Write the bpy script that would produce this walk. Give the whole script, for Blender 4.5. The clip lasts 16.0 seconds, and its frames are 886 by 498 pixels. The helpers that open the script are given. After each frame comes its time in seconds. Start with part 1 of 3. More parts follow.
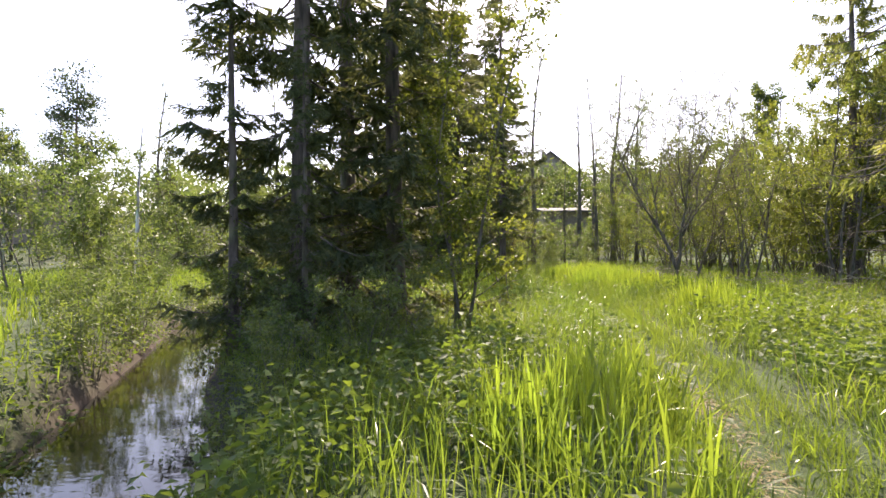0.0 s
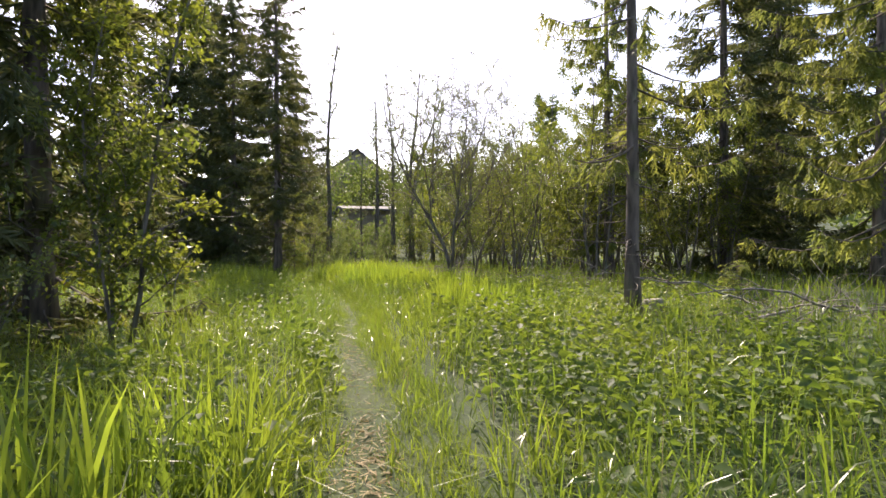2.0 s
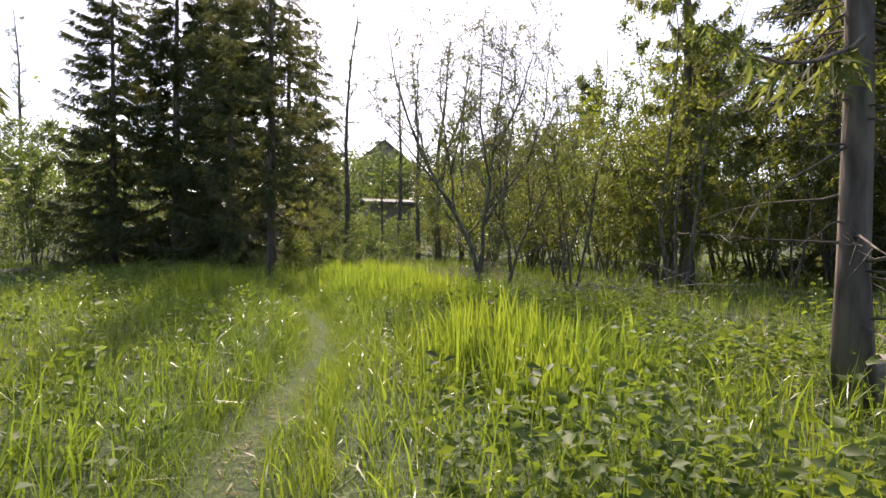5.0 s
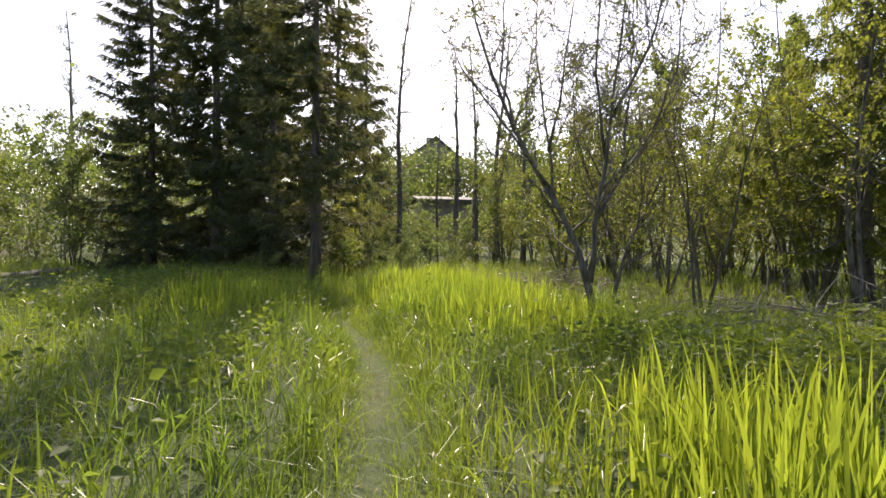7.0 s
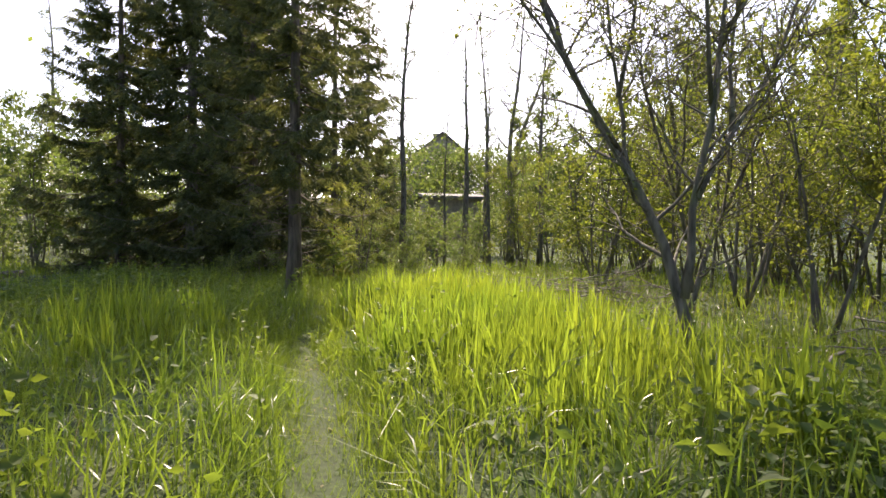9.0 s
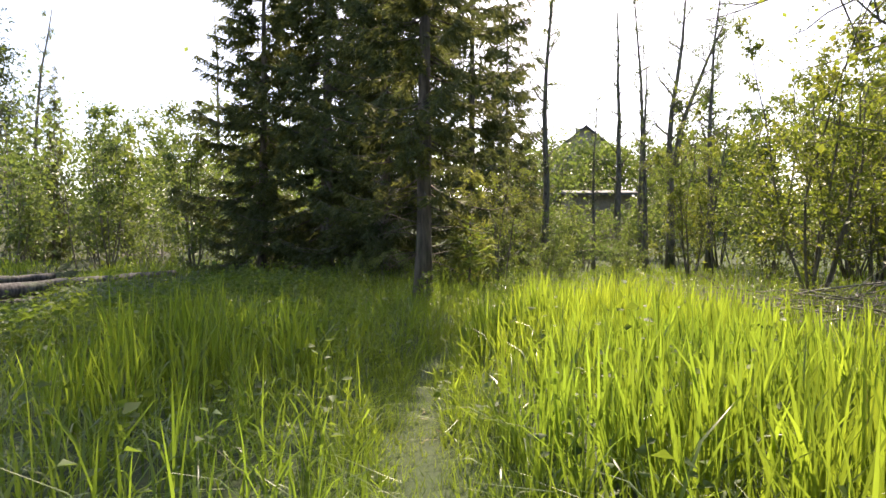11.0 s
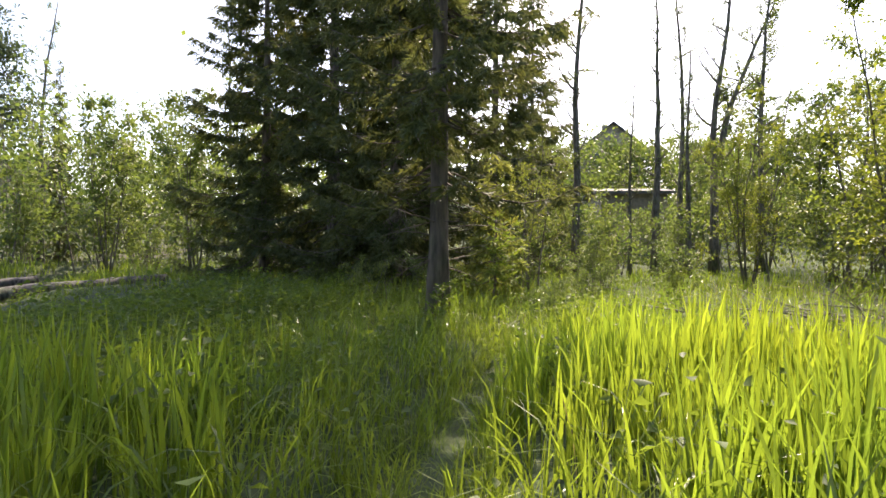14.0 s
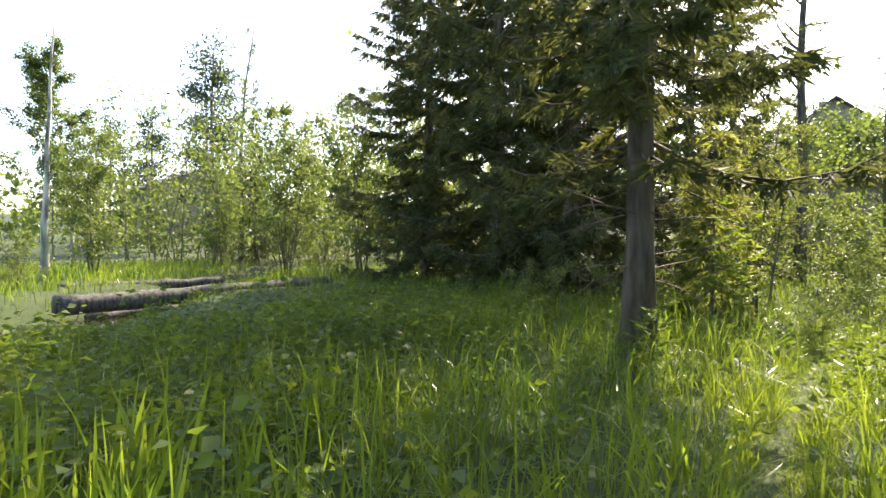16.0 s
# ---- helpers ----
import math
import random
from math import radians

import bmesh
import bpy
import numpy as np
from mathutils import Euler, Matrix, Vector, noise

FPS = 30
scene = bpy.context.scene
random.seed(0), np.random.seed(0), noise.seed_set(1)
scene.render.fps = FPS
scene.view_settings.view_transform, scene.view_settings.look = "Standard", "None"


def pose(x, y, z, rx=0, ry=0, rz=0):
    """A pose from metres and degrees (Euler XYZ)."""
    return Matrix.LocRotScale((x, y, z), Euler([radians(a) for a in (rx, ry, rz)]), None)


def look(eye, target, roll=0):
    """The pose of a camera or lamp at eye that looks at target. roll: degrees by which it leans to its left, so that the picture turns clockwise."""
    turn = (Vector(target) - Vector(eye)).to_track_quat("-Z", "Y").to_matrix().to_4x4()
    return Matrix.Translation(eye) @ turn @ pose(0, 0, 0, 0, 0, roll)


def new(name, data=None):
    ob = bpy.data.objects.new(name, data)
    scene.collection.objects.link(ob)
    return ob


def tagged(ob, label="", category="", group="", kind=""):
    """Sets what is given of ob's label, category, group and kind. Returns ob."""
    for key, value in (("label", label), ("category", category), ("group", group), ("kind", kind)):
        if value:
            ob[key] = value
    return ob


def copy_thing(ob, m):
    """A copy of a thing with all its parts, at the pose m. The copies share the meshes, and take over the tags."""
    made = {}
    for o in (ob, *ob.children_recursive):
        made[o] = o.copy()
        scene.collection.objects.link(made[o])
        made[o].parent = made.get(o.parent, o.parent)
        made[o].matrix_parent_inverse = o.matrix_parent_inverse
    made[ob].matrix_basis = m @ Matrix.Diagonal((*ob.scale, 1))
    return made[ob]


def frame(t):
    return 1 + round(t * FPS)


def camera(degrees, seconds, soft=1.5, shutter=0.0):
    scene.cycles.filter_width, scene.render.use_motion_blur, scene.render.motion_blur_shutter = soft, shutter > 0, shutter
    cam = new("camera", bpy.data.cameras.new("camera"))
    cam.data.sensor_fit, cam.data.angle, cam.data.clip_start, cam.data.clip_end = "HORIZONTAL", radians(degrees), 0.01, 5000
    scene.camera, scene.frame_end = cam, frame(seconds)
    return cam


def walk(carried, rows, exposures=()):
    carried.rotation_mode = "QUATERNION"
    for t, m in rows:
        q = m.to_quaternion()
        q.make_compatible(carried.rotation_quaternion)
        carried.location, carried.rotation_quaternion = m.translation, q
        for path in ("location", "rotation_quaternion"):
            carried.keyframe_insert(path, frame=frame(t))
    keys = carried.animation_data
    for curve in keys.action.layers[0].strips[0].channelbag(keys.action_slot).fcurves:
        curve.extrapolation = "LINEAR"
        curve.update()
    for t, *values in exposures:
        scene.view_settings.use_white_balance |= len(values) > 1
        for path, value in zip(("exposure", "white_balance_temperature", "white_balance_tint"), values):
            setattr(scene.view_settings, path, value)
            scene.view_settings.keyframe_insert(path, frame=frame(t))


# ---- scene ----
cam = camera(78.2, 16.0)
METRES, EYE, TILT, LEAN, TURN = 21.0, 1.58, 0.0, 0.5, 0.0
ROWS = [
    (0.0, 0.0, 0.0, 0.0, 0.0, 0.0, -0.0),
    (0.5, 0.0247, 0.0281, -0.0018, -7.61, -0.07, 0.08),
    (1.0, 0.049, 0.0496, -0.0048, -13.07, 0.03, 0.05),
    (1.5, 0.0715, 0.0681, -0.0062, -15.92, 0.04, 0.06),
    (2.0, 0.0906, 0.0891, -0.0067, -19.09, 0.06, -0.03),
    (2.5, 0.105, 0.1161, -0.0102, -19.94, -0.19, -0.24),
    (3.0, 0.1207, 0.1395, -0.0112, -20.07, -0.12, -0.26),
    (5.5, 0.1676, 0.3267, -0.0025, -13.77, -0.42, -0.75),
    (6.0, 0.1641, 0.3684, -0.002, -11.8, -0.43, -0.84),
    (6.5, 0.1657, 0.4069, -0.002, -10.8, -0.38, -0.84),
    (7.0, 0.169, 0.4456, -0.0041, -10.82, -0.39, -0.85),
    (7.5, 0.1775, 0.483, -0.0043, -10.8, -0.38, -0.81),
    (8.0, 0.1806, 0.5247, -0.0066, -10.89, -0.38, -0.95),
    (8.5, 0.1882, 0.5632, -0.0079, -10.31, -0.3, -0.94),
    (9.0, 0.1944, 0.5998, -0.0069, -10.11, -0.3, -0.87),
    (9.5, 0.1945, 0.6317, -0.008, -5.65, -0.33, -0.94),
    (12.0, 0.1949, 0.7622, -0.0094, 5.71, -0.28, -0.93),
    (12.5, 0.1909, 0.779, -0.0076, 5.96, -0.21, -1.12),
    (13.0, 0.191, 0.7902, -0.0072, 6.11, 0.16, -1.0),
    (13.5, 0.1899, 0.8052, -0.009, 6.37, -0.04, -0.86),
    (14.0, 0.1868, 0.8273, -0.0077, 6.4, -0.22, -1.0),
    (14.5, 0.1886, 0.8632, -0.009, 5.68, -0.39, -0.81),
    (15.0, 0.177, 0.896, -0.0087, 5.79, -0.45, -1.05),
    (15.5, 0.1655, 0.9203, -0.0073, 10.26, -0.43, -1.06),
    (16.0, 0.1591, 0.9345, -0.007, 23.99, -0.4, -0.91),
]
walk(cam, [(t, pose(0, 0, EYE, TILT, LEAN, TURN) @ pose(METRES * x, METRES * y, METRES * z, 90 + pitch, roll, yaw)) for t, x, y, z, yaw, pitch, roll in ROWS],
     [(0.0, 1.5, 6600, 24), (1.0, 1.25, 6600, 24), (2.5, 1.15, 6600, 24), (5.5, 1.0, 6600, 24), (7.0, 1.08, 6750, 23), (9.5, 1.35, 6850, 21), (12.0, 1.45, 6850, 19), (14.5, 1.5, 6850, 18), (15.4, 1.6, 6800, 14), (16.0, 1.9, 6900, 13)])

# ---- light ----
SUN_AZ, SUN_EL = 6.0, 47.0
world = bpy.data.worlds.new("world")
scene.world = world
world.use_nodes = True
wn = world.node_tree
sky = wn.nodes.new("ShaderNodeTexSky")
sky.sky_type = "NISHITA"
sky.sun_disc = False
sky.sun_elevation, sky.sun_rotation = radians(SUN_EL), radians(SUN_AZ)
sky.air_density, sky.dust_density, sky.ozone_density = 1.0, 2.2, 1.0
wn.nodes["Background"].inputs["Strength"].default_value = 0.15
wn.links.new(sky.outputs[0], wn.nodes["Background"].inputs["Color"])
sun = new("sun", bpy.data.lights.new("sun", "SUN"))
sun.data.energy, sun.data.angle, sun.data.color = 4.0, radians(0.6), (1.0, 0.90, 0.72)
sun.matrix_world = look((100 * math.sin(radians(SUN_AZ)), 100 * math.cos(radians(SUN_AZ)), 100 * math.tan(radians(SUN_EL))), (0, 0, 0))


# ---- materials ----
def graph(name):
    m = bpy.data.materials.new(name)
    m.use_nodes = True
    return m, m.node_tree, m.node_tree.nodes["Principled BSDF"], m.node_tree.nodes["Material Output"]


def ramp(nt, fac, stops):
    r = nt.nodes.new("ShaderNodeValToRGB")
    while len(r.color_ramp.elements) < len(stops):
        r.color_ramp.elements.new(0.5)
    for e, (p, c) in zip(r.color_ramp.elements, stops):
        e.position, e.color = p, (*c, 1)
    nt.links.new(fac, r.inputs[0])
    return r.outputs[0]


def noise_out(nt, scale, detail=4, stretch=None):
    geo = nt.nodes.new("ShaderNodeNewGeometry")
    n = nt.nodes.new("ShaderNodeTexNoise")
    n.inputs["Scale"].default_value, n.inputs["Detail"].default_value = scale, detail
    src = geo.outputs["Position"]
    if stretch:
        mp = nt.nodes.new("ShaderNodeMapping")
        mp.inputs["Scale"].default_value = stretch
        nt.links.new(src, mp.inputs[0])
        src = mp.outputs[0]
    nt.links.new(src, n.inputs["Vector"])
    return n.outputs[0]


def mixed(nt, fac, a, b, kind="MIX"):
    m = nt.nodes.new("ShaderNodeMix")
    m.data_type, m.blend_type = "RGBA", kind
    for sock, v in ((m.inputs[0], fac), (m.inputs[6], a), (m.inputs[7], b)):
        if isinstance(v, (int, float)):
            sock.default_value = v
        elif isinstance(v, tuple):
            sock.default_value = (*v, 1)
        else:
            nt.links.new(v, sock)
    return m.outputs[2]


def leaf_material(name, dark, light, through_col, share=0.45, rough=0.5, patch=0.6, spec=0.5):
    """Foliage: colour differs leaf by leaf and patch by patch, and light passes through it."""
    m, nt, bsdf, out = graph(name)
    geo = nt.nodes.new("ShaderNodeNewGeometry")
    each = ramp(nt, geo.outputs["Random Per Island"], [(0, dark), (1, light)])
    big = noise_out(nt, patch, 3)
    tint = ramp(nt, big, [(0.3, (0.72, 0.82, 0.80)), (0.7, (1.15, 1.05, 0.85))])
    col = mixed(nt, 1.0, each, tint, "MULTIPLY")
    nt.links.new(col, bsdf.inputs["Base Color"])
    bsdf.inputs["Roughness"].default_value = rough
    bsdf.inputs["Specular IOR Level"].default_value = spec
    tr = nt.nodes.new("ShaderNodeBsdfTranslucent")
    each2 = ramp(nt, geo.outputs["Random Per Island"], [(0, tuple(c * 0.65 for c in through_col)), (1, through_col)])
    nt.links.new(mixed(nt, 1.0, each2, tint, "MULTIPLY"), tr.inputs["Color"])
    mx = nt.nodes.new("ShaderNodeMixShader")
    mx.inputs[0].default_value = share
    nt.links.new(bsdf.outputs[0], mx.inputs[1])
    nt.links.new(tr.outputs[0], mx.inputs[2])
    nt.links.new(mx.outputs[0], out.inputs["Surface"])
    return m


def bark_material(name, dark, light, scale=9.0):
    m, nt, bsdf, out = graph(name)
    n = noise_out(nt, scale, 6, (1, 1, 0.22))
    col = ramp(nt, n, [(0.32, dark), (0.62, light)])
    lichen = ramp(nt, noise_out(nt, 3.0, 5), [(0.5, (1, 1, 1)), (0.68, (0.9, 1.12, 0.8))])
    nt.links.new(mixed(nt, 1.0, col, lichen, "MULTIPLY"), bsdf.inputs["Base Color"])
    bsdf.inputs["Roughness"].default_value = 0.9
    b = nt.nodes.new("ShaderNodeBump")
    b.inputs["Strength"].default_value, b.inputs["Distance"].default_value = 0.8, 0.03
    nt.links.new(n, b.inputs["Height"])
    nt.links.new(b.outputs[0], bsdf.inputs["Normal"])
    return m


def plain_material(name, a, b, scale=3.0, rough=0.7, bump=0.2):
    m, nt, bsdf, out = graph(name)
    n = noise_out(nt, scale, 6)
    nt.links.new(ramp(nt, n, [(0.35, a), (0.65, b)]), bsdf.inputs["Base Color"])
    bsdf.inputs["Roughness"].default_value = rough
    bp = nt.nodes.new("ShaderNodeBump")
    bp.inputs["Strength"].default_value, bp.inputs["Distance"].default_value = bump, 0.02
    nt.links.new(n, bp.inputs["Height"])
    nt.links.new(bp.outputs[0], bsdf.inputs["Normal"])
    return m


def ground_material():
    """Mossy soil under grass; trodden earth with straw where the attribute 'worn' is high."""
    m, nt, bsdf, out = graph("meadow_soil")
    fine = noise_out(nt, 22, 6)
    big = noise_out(nt, 0.9, 4)
    green = ramp(nt, fine, [(0.3, (0.014, 0.026, 0.007)), (0.7, (0.05, 0.08, 0.018))])
    brown = ramp(nt, noise_out(nt, 40, 5), [(0.35, (0.02, 0.026, 0.010)), (0.55, (0.075, 0.08, 0.034)), (0.78, (0.22, 0.20, 0.12))])
    dry = mixed(nt, ramp(nt, big, [(0.45, (0, 0, 0)), (0.75, (0.5, 0.5, 0.5))]), green, (0.06, 0.068, 0.022))
    at = nt.nodes.new("ShaderNodeAttribute")
    at.attribute_name = "worn"
    mud = nt.nodes.new("ShaderNodeAttribute")
    mud.attribute_name = "mud"
    col = mixed(nt, at.outputs["Fac"], dry, brown)
    col = mixed(nt, mud.outputs["Fac"], col, (0.045, 0.03, 0.018))
    nt.links.new(col, bsdf.inputs["Base Color"])
    bsdf.inputs["Roughness"].default_value = 0.95
    b = nt.nodes.new("ShaderNodeBump")
    b.inputs["Strength"].default_value, b.inputs["Distance"].default_value = 0.7, 0.015
    nt.links.new(fine, b.inputs["Height"])
    nt.links.new(b.outputs[0], bsdf.inputs["Normal"])
    return m


def water_material():
    m, nt, bsdf, out = graph("stream_water")
    bsdf.inputs["Base Color"].default_value = (0.018, 0.014, 0.008, 1)
    bsdf.inputs["Roughness"].default_value = 0.03
    bsdf.inputs["IOR"].default_value = 1.33
    bsdf.inputs["Specular IOR Level"].default_value = 0.8
    b = nt.nodes.new("ShaderNodeBump")
    b.inputs["Strength"].default_value, b.inputs["Distance"].default_value = 0.12, 0.02
    nt.links.new(noise_out(nt, 3.0, 3, (1, 2.5, 1)), b.inputs["Height"])
    nt.links.new(b.outputs[0], bsdf.inputs["Normal"])
    return m


GRASS = leaf_material("grass_blades", (0.045, 0.085, 0.014), (0.11, 0.16, 0.03), (0.33, 0.46, 0.045), 0.48, 0.30)
HERB = leaf_material("herb_leaves", (0.05, 0.085, 0.022), (0.10, 0.15, 0.04), (0.28, 0.38, 0.04), 0.44, 0.55, 0.6, 0.25)
LEAF = leaf_material("willow_leaves", (0.05, 0.08, 0.016), (0.11, 0.14, 0.03), (0.32, 0.38, 0.045), 0.5, 0.45)
BIRCH = leaf_material("birch_leaves", (0.06, 0.09, 0.03), (0.11, 0.15, 0.05), (0.25, 0.33, 0.06), 0.48, 0.45)
NEEDLE = leaf_material("spruce_needles", (0.048, 0.068, 0.034), (0.105, 0.125, 0.058), (0.20, 0.22, 0.06), 0.42, 0.6, 0.6, 0.3)
SOFTNEEDLE = leaf_material("light_spruce_needles", (0.07, 0.10, 0.03), (0.15, 0.18, 0.055), (0.38, 0.42, 0.09), 0.55, 0.55, 0.6, 0.3)
PINENEEDLE = leaf_material("pine_needles", (0.03, 0.05, 0.025), (0.07, 0.10, 0.05), (0.10, 0.14, 0.05), 0.35, 0.6)
REED = leaf_material("reed_blades", (0.05, 0.095, 0.016), (0.12, 0.17, 0.03), (0.42, 0.56, 0.05), 0.55, 0.32)
DRY = leaf_material("dry_grass", (0.16, 0.13, 0.06), (0.34, 0.29, 0.16), (0.35, 0.29, 0.14), 0.35, 0.7)
BARK = bark_material("spruce_bark", (0.045, 0.034, 0.026), (0.17, 0.135, 0.105))
GREYBARK = bark_material("willow_bark", (0.05, 0.042, 0.032), (0.17, 0.15, 0.115), 14)
PALEBARK = bark_material("birch_bark", (0.10, 0.09, 0.08), (0.62, 0.60, 0.55), 5)
DEADWOOD = bark_material("grey_dead_wood", (0.08, 0.07, 0.055), (0.25, 0.225, 0.19), 16)
LOGBARK = bark_material("wet_log_bark", (0.03, 0.026, 0.022), (0.14, 0.128, 0.115), 12)
SOIL = ground_material()
WATER = water_material()
ROOF = plain_material("dark_roof_felt", (0.05, 0.055, 0.06), (0.10, 0.10, 0.10), 2, 0.8)
PALEROOF = plain_material("pale_sheet_roof", (0.11, 0.105, 0.095), (0.17, 0.16, 0.14), 1.2, 0.85, 0.05)
TIMBER = plain_material("weathered_board_wall", (0.20, 0.17, 0.13), (0.32, 0.27, 0.21), 4, 0.8)
PANE = plain_material("dark_window_glass", (0.03, 0.035, 0.04), (0.05, 0.055, 0.06), 1, 0.08, 0)

# ---- plan ----
PATH_LINE = [(-3.0, -12), (0.2, -4), (1.6, 1.5), (2.4, 4.6), (2.8, 6.4), (3.2, 10.2), (3.8, 13), (4.0, 15.4), (3.85, 17.6), (3.5, 20.4), (3.85, 23.6), (4.7, 27), (6.4, 33), (9.0, 42), (12.0, 55)]
EYE_LINE = [(0, 0), (1.5, 1.4), (2.5, 3), (3.5, 6.9), (3.8, 10), (4.1, 13), (4.1, 16), (3.9, 18), (3.3, 19.6)]
NEAR_LINE = EYE_LINE + [(2.2, 23), (0.5, 27)]
STREAM = [(-0.2, -16), (-1.7, -3), (-3.0, 4.6), (-4.4, 8.2), (-6.6, 15), (-7.2, 21), (-8.0, 25), (-9.6, 28.6), (-11.6, 33), (-15, 39), (-23, 52), (-40, 75)]
WATER_Z = -0.55


def along(line, x, y):
    """Distance of points from a polyline."""
    best = np.full(np.shape(x), 1e9)
    for (ax, ay), (bx, by) in zip(line, line[1:]):
        ux, uy = bx - ax, by - ay
        s = np.clip(((x - ax) * ux + (y - ay) * uy) / (ux * ux + uy * uy), 0, 1)
        best = np.minimum(best, np.hypot(x - ax - s * ux, y - ay - s * uy))
    return best


def from_path(x, y):
    """Distance from the footpath, which narrows farther on."""
    return along(PATH_LINE, x, y) * (1 + 0.9 * smooth(18, 23, y))


def smooth(a, b, v):
    s = np.clip((v - a) / (b - a), 0, 1)
    return s * s * (3 - 2 * s)


def wave(x, y, seed):
    """Cheap smooth noise between about -1 and 1."""
    r = np.random.RandomState(seed)
    total = 0
    for k in range(5):
        a, f, p = r.uniform(0, 6.28), 1.9 ** k * 0.35, r.uniform(0, 6.28)
        total = total + np.sin(f * (x * np.cos(a) + y * np.sin(a)) + p + 1.3 * np.sin(f * 0.6 * (y * np.cos(a) - x * np.sin(a)))) / (1.25 ** k)
    return total / 2.4


def height(x, y):
    x, y = np.asarray(x, float), np.asarray(y, float)
    p, s = along(PATH_LINE, x, y), along(STREAM, x, y) - 0.45 * np.exp(-((y - 4.4) / 2.0) ** 2) - 0.8 * np.exp(-((y - 28) / 3.5) ** 2)
    h = 0.14 * smooth(0.15, 0.8, p) + 0.05 * wave(x * 2.2, y * 2.2, 3) * smooth(0.2, 1.2, p) + 0.10 * wave(x * 0.6, y * 0.6, 4) * smooth(0.5, 4, p)
    h = h + 8.0 * smooth(50, 92, y) + 2.5 * smooth(30, 80, x) * smooth(0, 40, y)
    h = h - 0.36 * np.exp(-((x + 6.4) / 2.6) ** 2 - ((y - 26.5) / 4.0) ** 2)
    h = h - 0.15 * np.exp(-((x + 4.0) / 2.5) ** 2 - ((y - 25.0) / 3.0) ** 2)
    return h * smooth(0.8, 1.9, s) - 0.95 * (1 - smooth(0.25, 1.35, s))


# ---- mesh tools ----
class Build:
    """Collects vertices and faces for one mesh."""

    def __init__(self):
        self.v, self.f, self.n = [], [], 0

    def add(self, verts, faces):
        self.v.append(np.asarray(verts, float).reshape(-1, 3))
        self.f.extend(tuple(int(i) + self.n for i in f) for f in faces)
        self.n += len(self.v[-1])

    def tube(self, pts, radii, sides=6, cap=True):
        pts = np.asarray(pts, float)
        n = len(pts)
        tang = np.gradient(pts, axis=0)
        tang /= np.linalg.norm(tang, axis=1)[:, None] + 1e-9
        ref = np.array([0.31, 0.95, 0.05]) if abs(tang[0][2]) > 0.6 else np.array([0.05, 0.1, 1.0])
        u = np.cross(tang, ref)
        u /= np.linalg.norm(u, axis=1)[:, None] + 1e-9
        w = np.cross(tang, u)
        a = np.arange(sides) * 2 * math.pi / sides
        ring = pts[:, None] + np.asarray(radii)[:, None, None] * (u[:, None] * np.cos(a)[None, :, None] + w[:, None] * np.sin(a)[None, :, None])
        faces = [(i * sides + j, i * sides + (j + 1) % sides, (i + 1) * sides + (j + 1) % sides, (i + 1) * sides + j) for i in range(n - 1) for j in range(sides)]
        if cap:
            faces += [tuple(range(sides))[::-1], tuple((n - 1) * sides + j for j in range(sides))]
        self.add(ring, faces)

    def box(self, x0, y0, z0, x1, y1, z1):
        self.add([(x, y, z) for z in (z0, z1) for y in (y0, y1) for x in (x0, x1)],
                 [(0, 2, 3, 1), (4, 5, 7, 6), (0, 1, 5, 4), (2, 6, 7, 3), (0, 4, 6, 2), (1, 3, 7, 5)])

    def mesh(self, name, mat, shade=True):
        me = bpy.data.meshes.new(name)
        me.from_pydata(np.concatenate(self.v).tolist(), [], self.f)
        me.materials.append(mat)
        if shade:
            me.polygons.foreach_set("use_smooth", [True] * len(me.polygons))
        me.update()
        return me


def array_mesh(name, verts, per_quads, count, nper, mat):
    """A mesh of many alike small pieces: verts (count, nper, 3), per_quads: faces of one piece, of 3 or 4 corners."""
    me = bpy.data.meshes.new(name)
    verts = np.asarray(verts, np.float32).reshape(-1, 3)
    me.vertices.add(len(verts))
    me.vertices.foreach_set("co", verts.ravel())
    sizes = np.array([len(f) for f in per_quads])
    one = np.concatenate([np.array(f) for f in per_quads])
    loops = (one[None] + (np.arange(count) * nper)[:, None]).ravel()
    me.loops.add(len(loops))
    me.loops.foreach_set("vertex_index", loops.astype(np.int32))
    tot = np.tile(sizes, count)
    start = np.concatenate([[0], np.cumsum(tot)[:-1]])
    me.polygons.add(len(tot))
    me.polygons.foreach_set("loop_start", start.astype(np.int32))
    me.polygons.foreach_set("loop_total", tot.astype(np.int32))
    me.materials.append(mat)
    me.update(calc_edges=True)
    me.validate()
    return me


def unit(v):
    return v / (np.linalg.norm(v, axis=-1, keepdims=True) + 1e-9)


def leaves_mesh(name, pos, direction, length, width, mat, rng, fold=0.25):
    """Leaves, each two halves folded along the midrib."""
    n = len(pos)
    d = unit(direction)
    side = unit(np.cross(d, rng.normal(size=(n, 3)) + np.array([0, 0, 1.2])))
    up = np.cross(side, d)
    L, W = length[:, None], width[:, None]
    base, tip = pos, pos + d * L
    mid = pos + d * L * 0.45
    a = mid + side * W * 0.5 + up * W * fold
    b = mid - side * W * 0.5 + up * W * fold
    return array_mesh(name, np.stack([base, a, tip, b], 1), [(0, 1, 2), (0, 2, 3)], n, 4, mat)


def part(parent, name, me, label=""):
    ob = new(name, me)
    ob.parent = parent
    if label:
        tagged(ob, label)
    return ob


def base_of(name, x, y, label, category, group="", dz=-0.05):
    ob = new(name)
    ob.location = (x, y, float(height(x, y)) + dz)
    return tagged(ob, label, category, group)


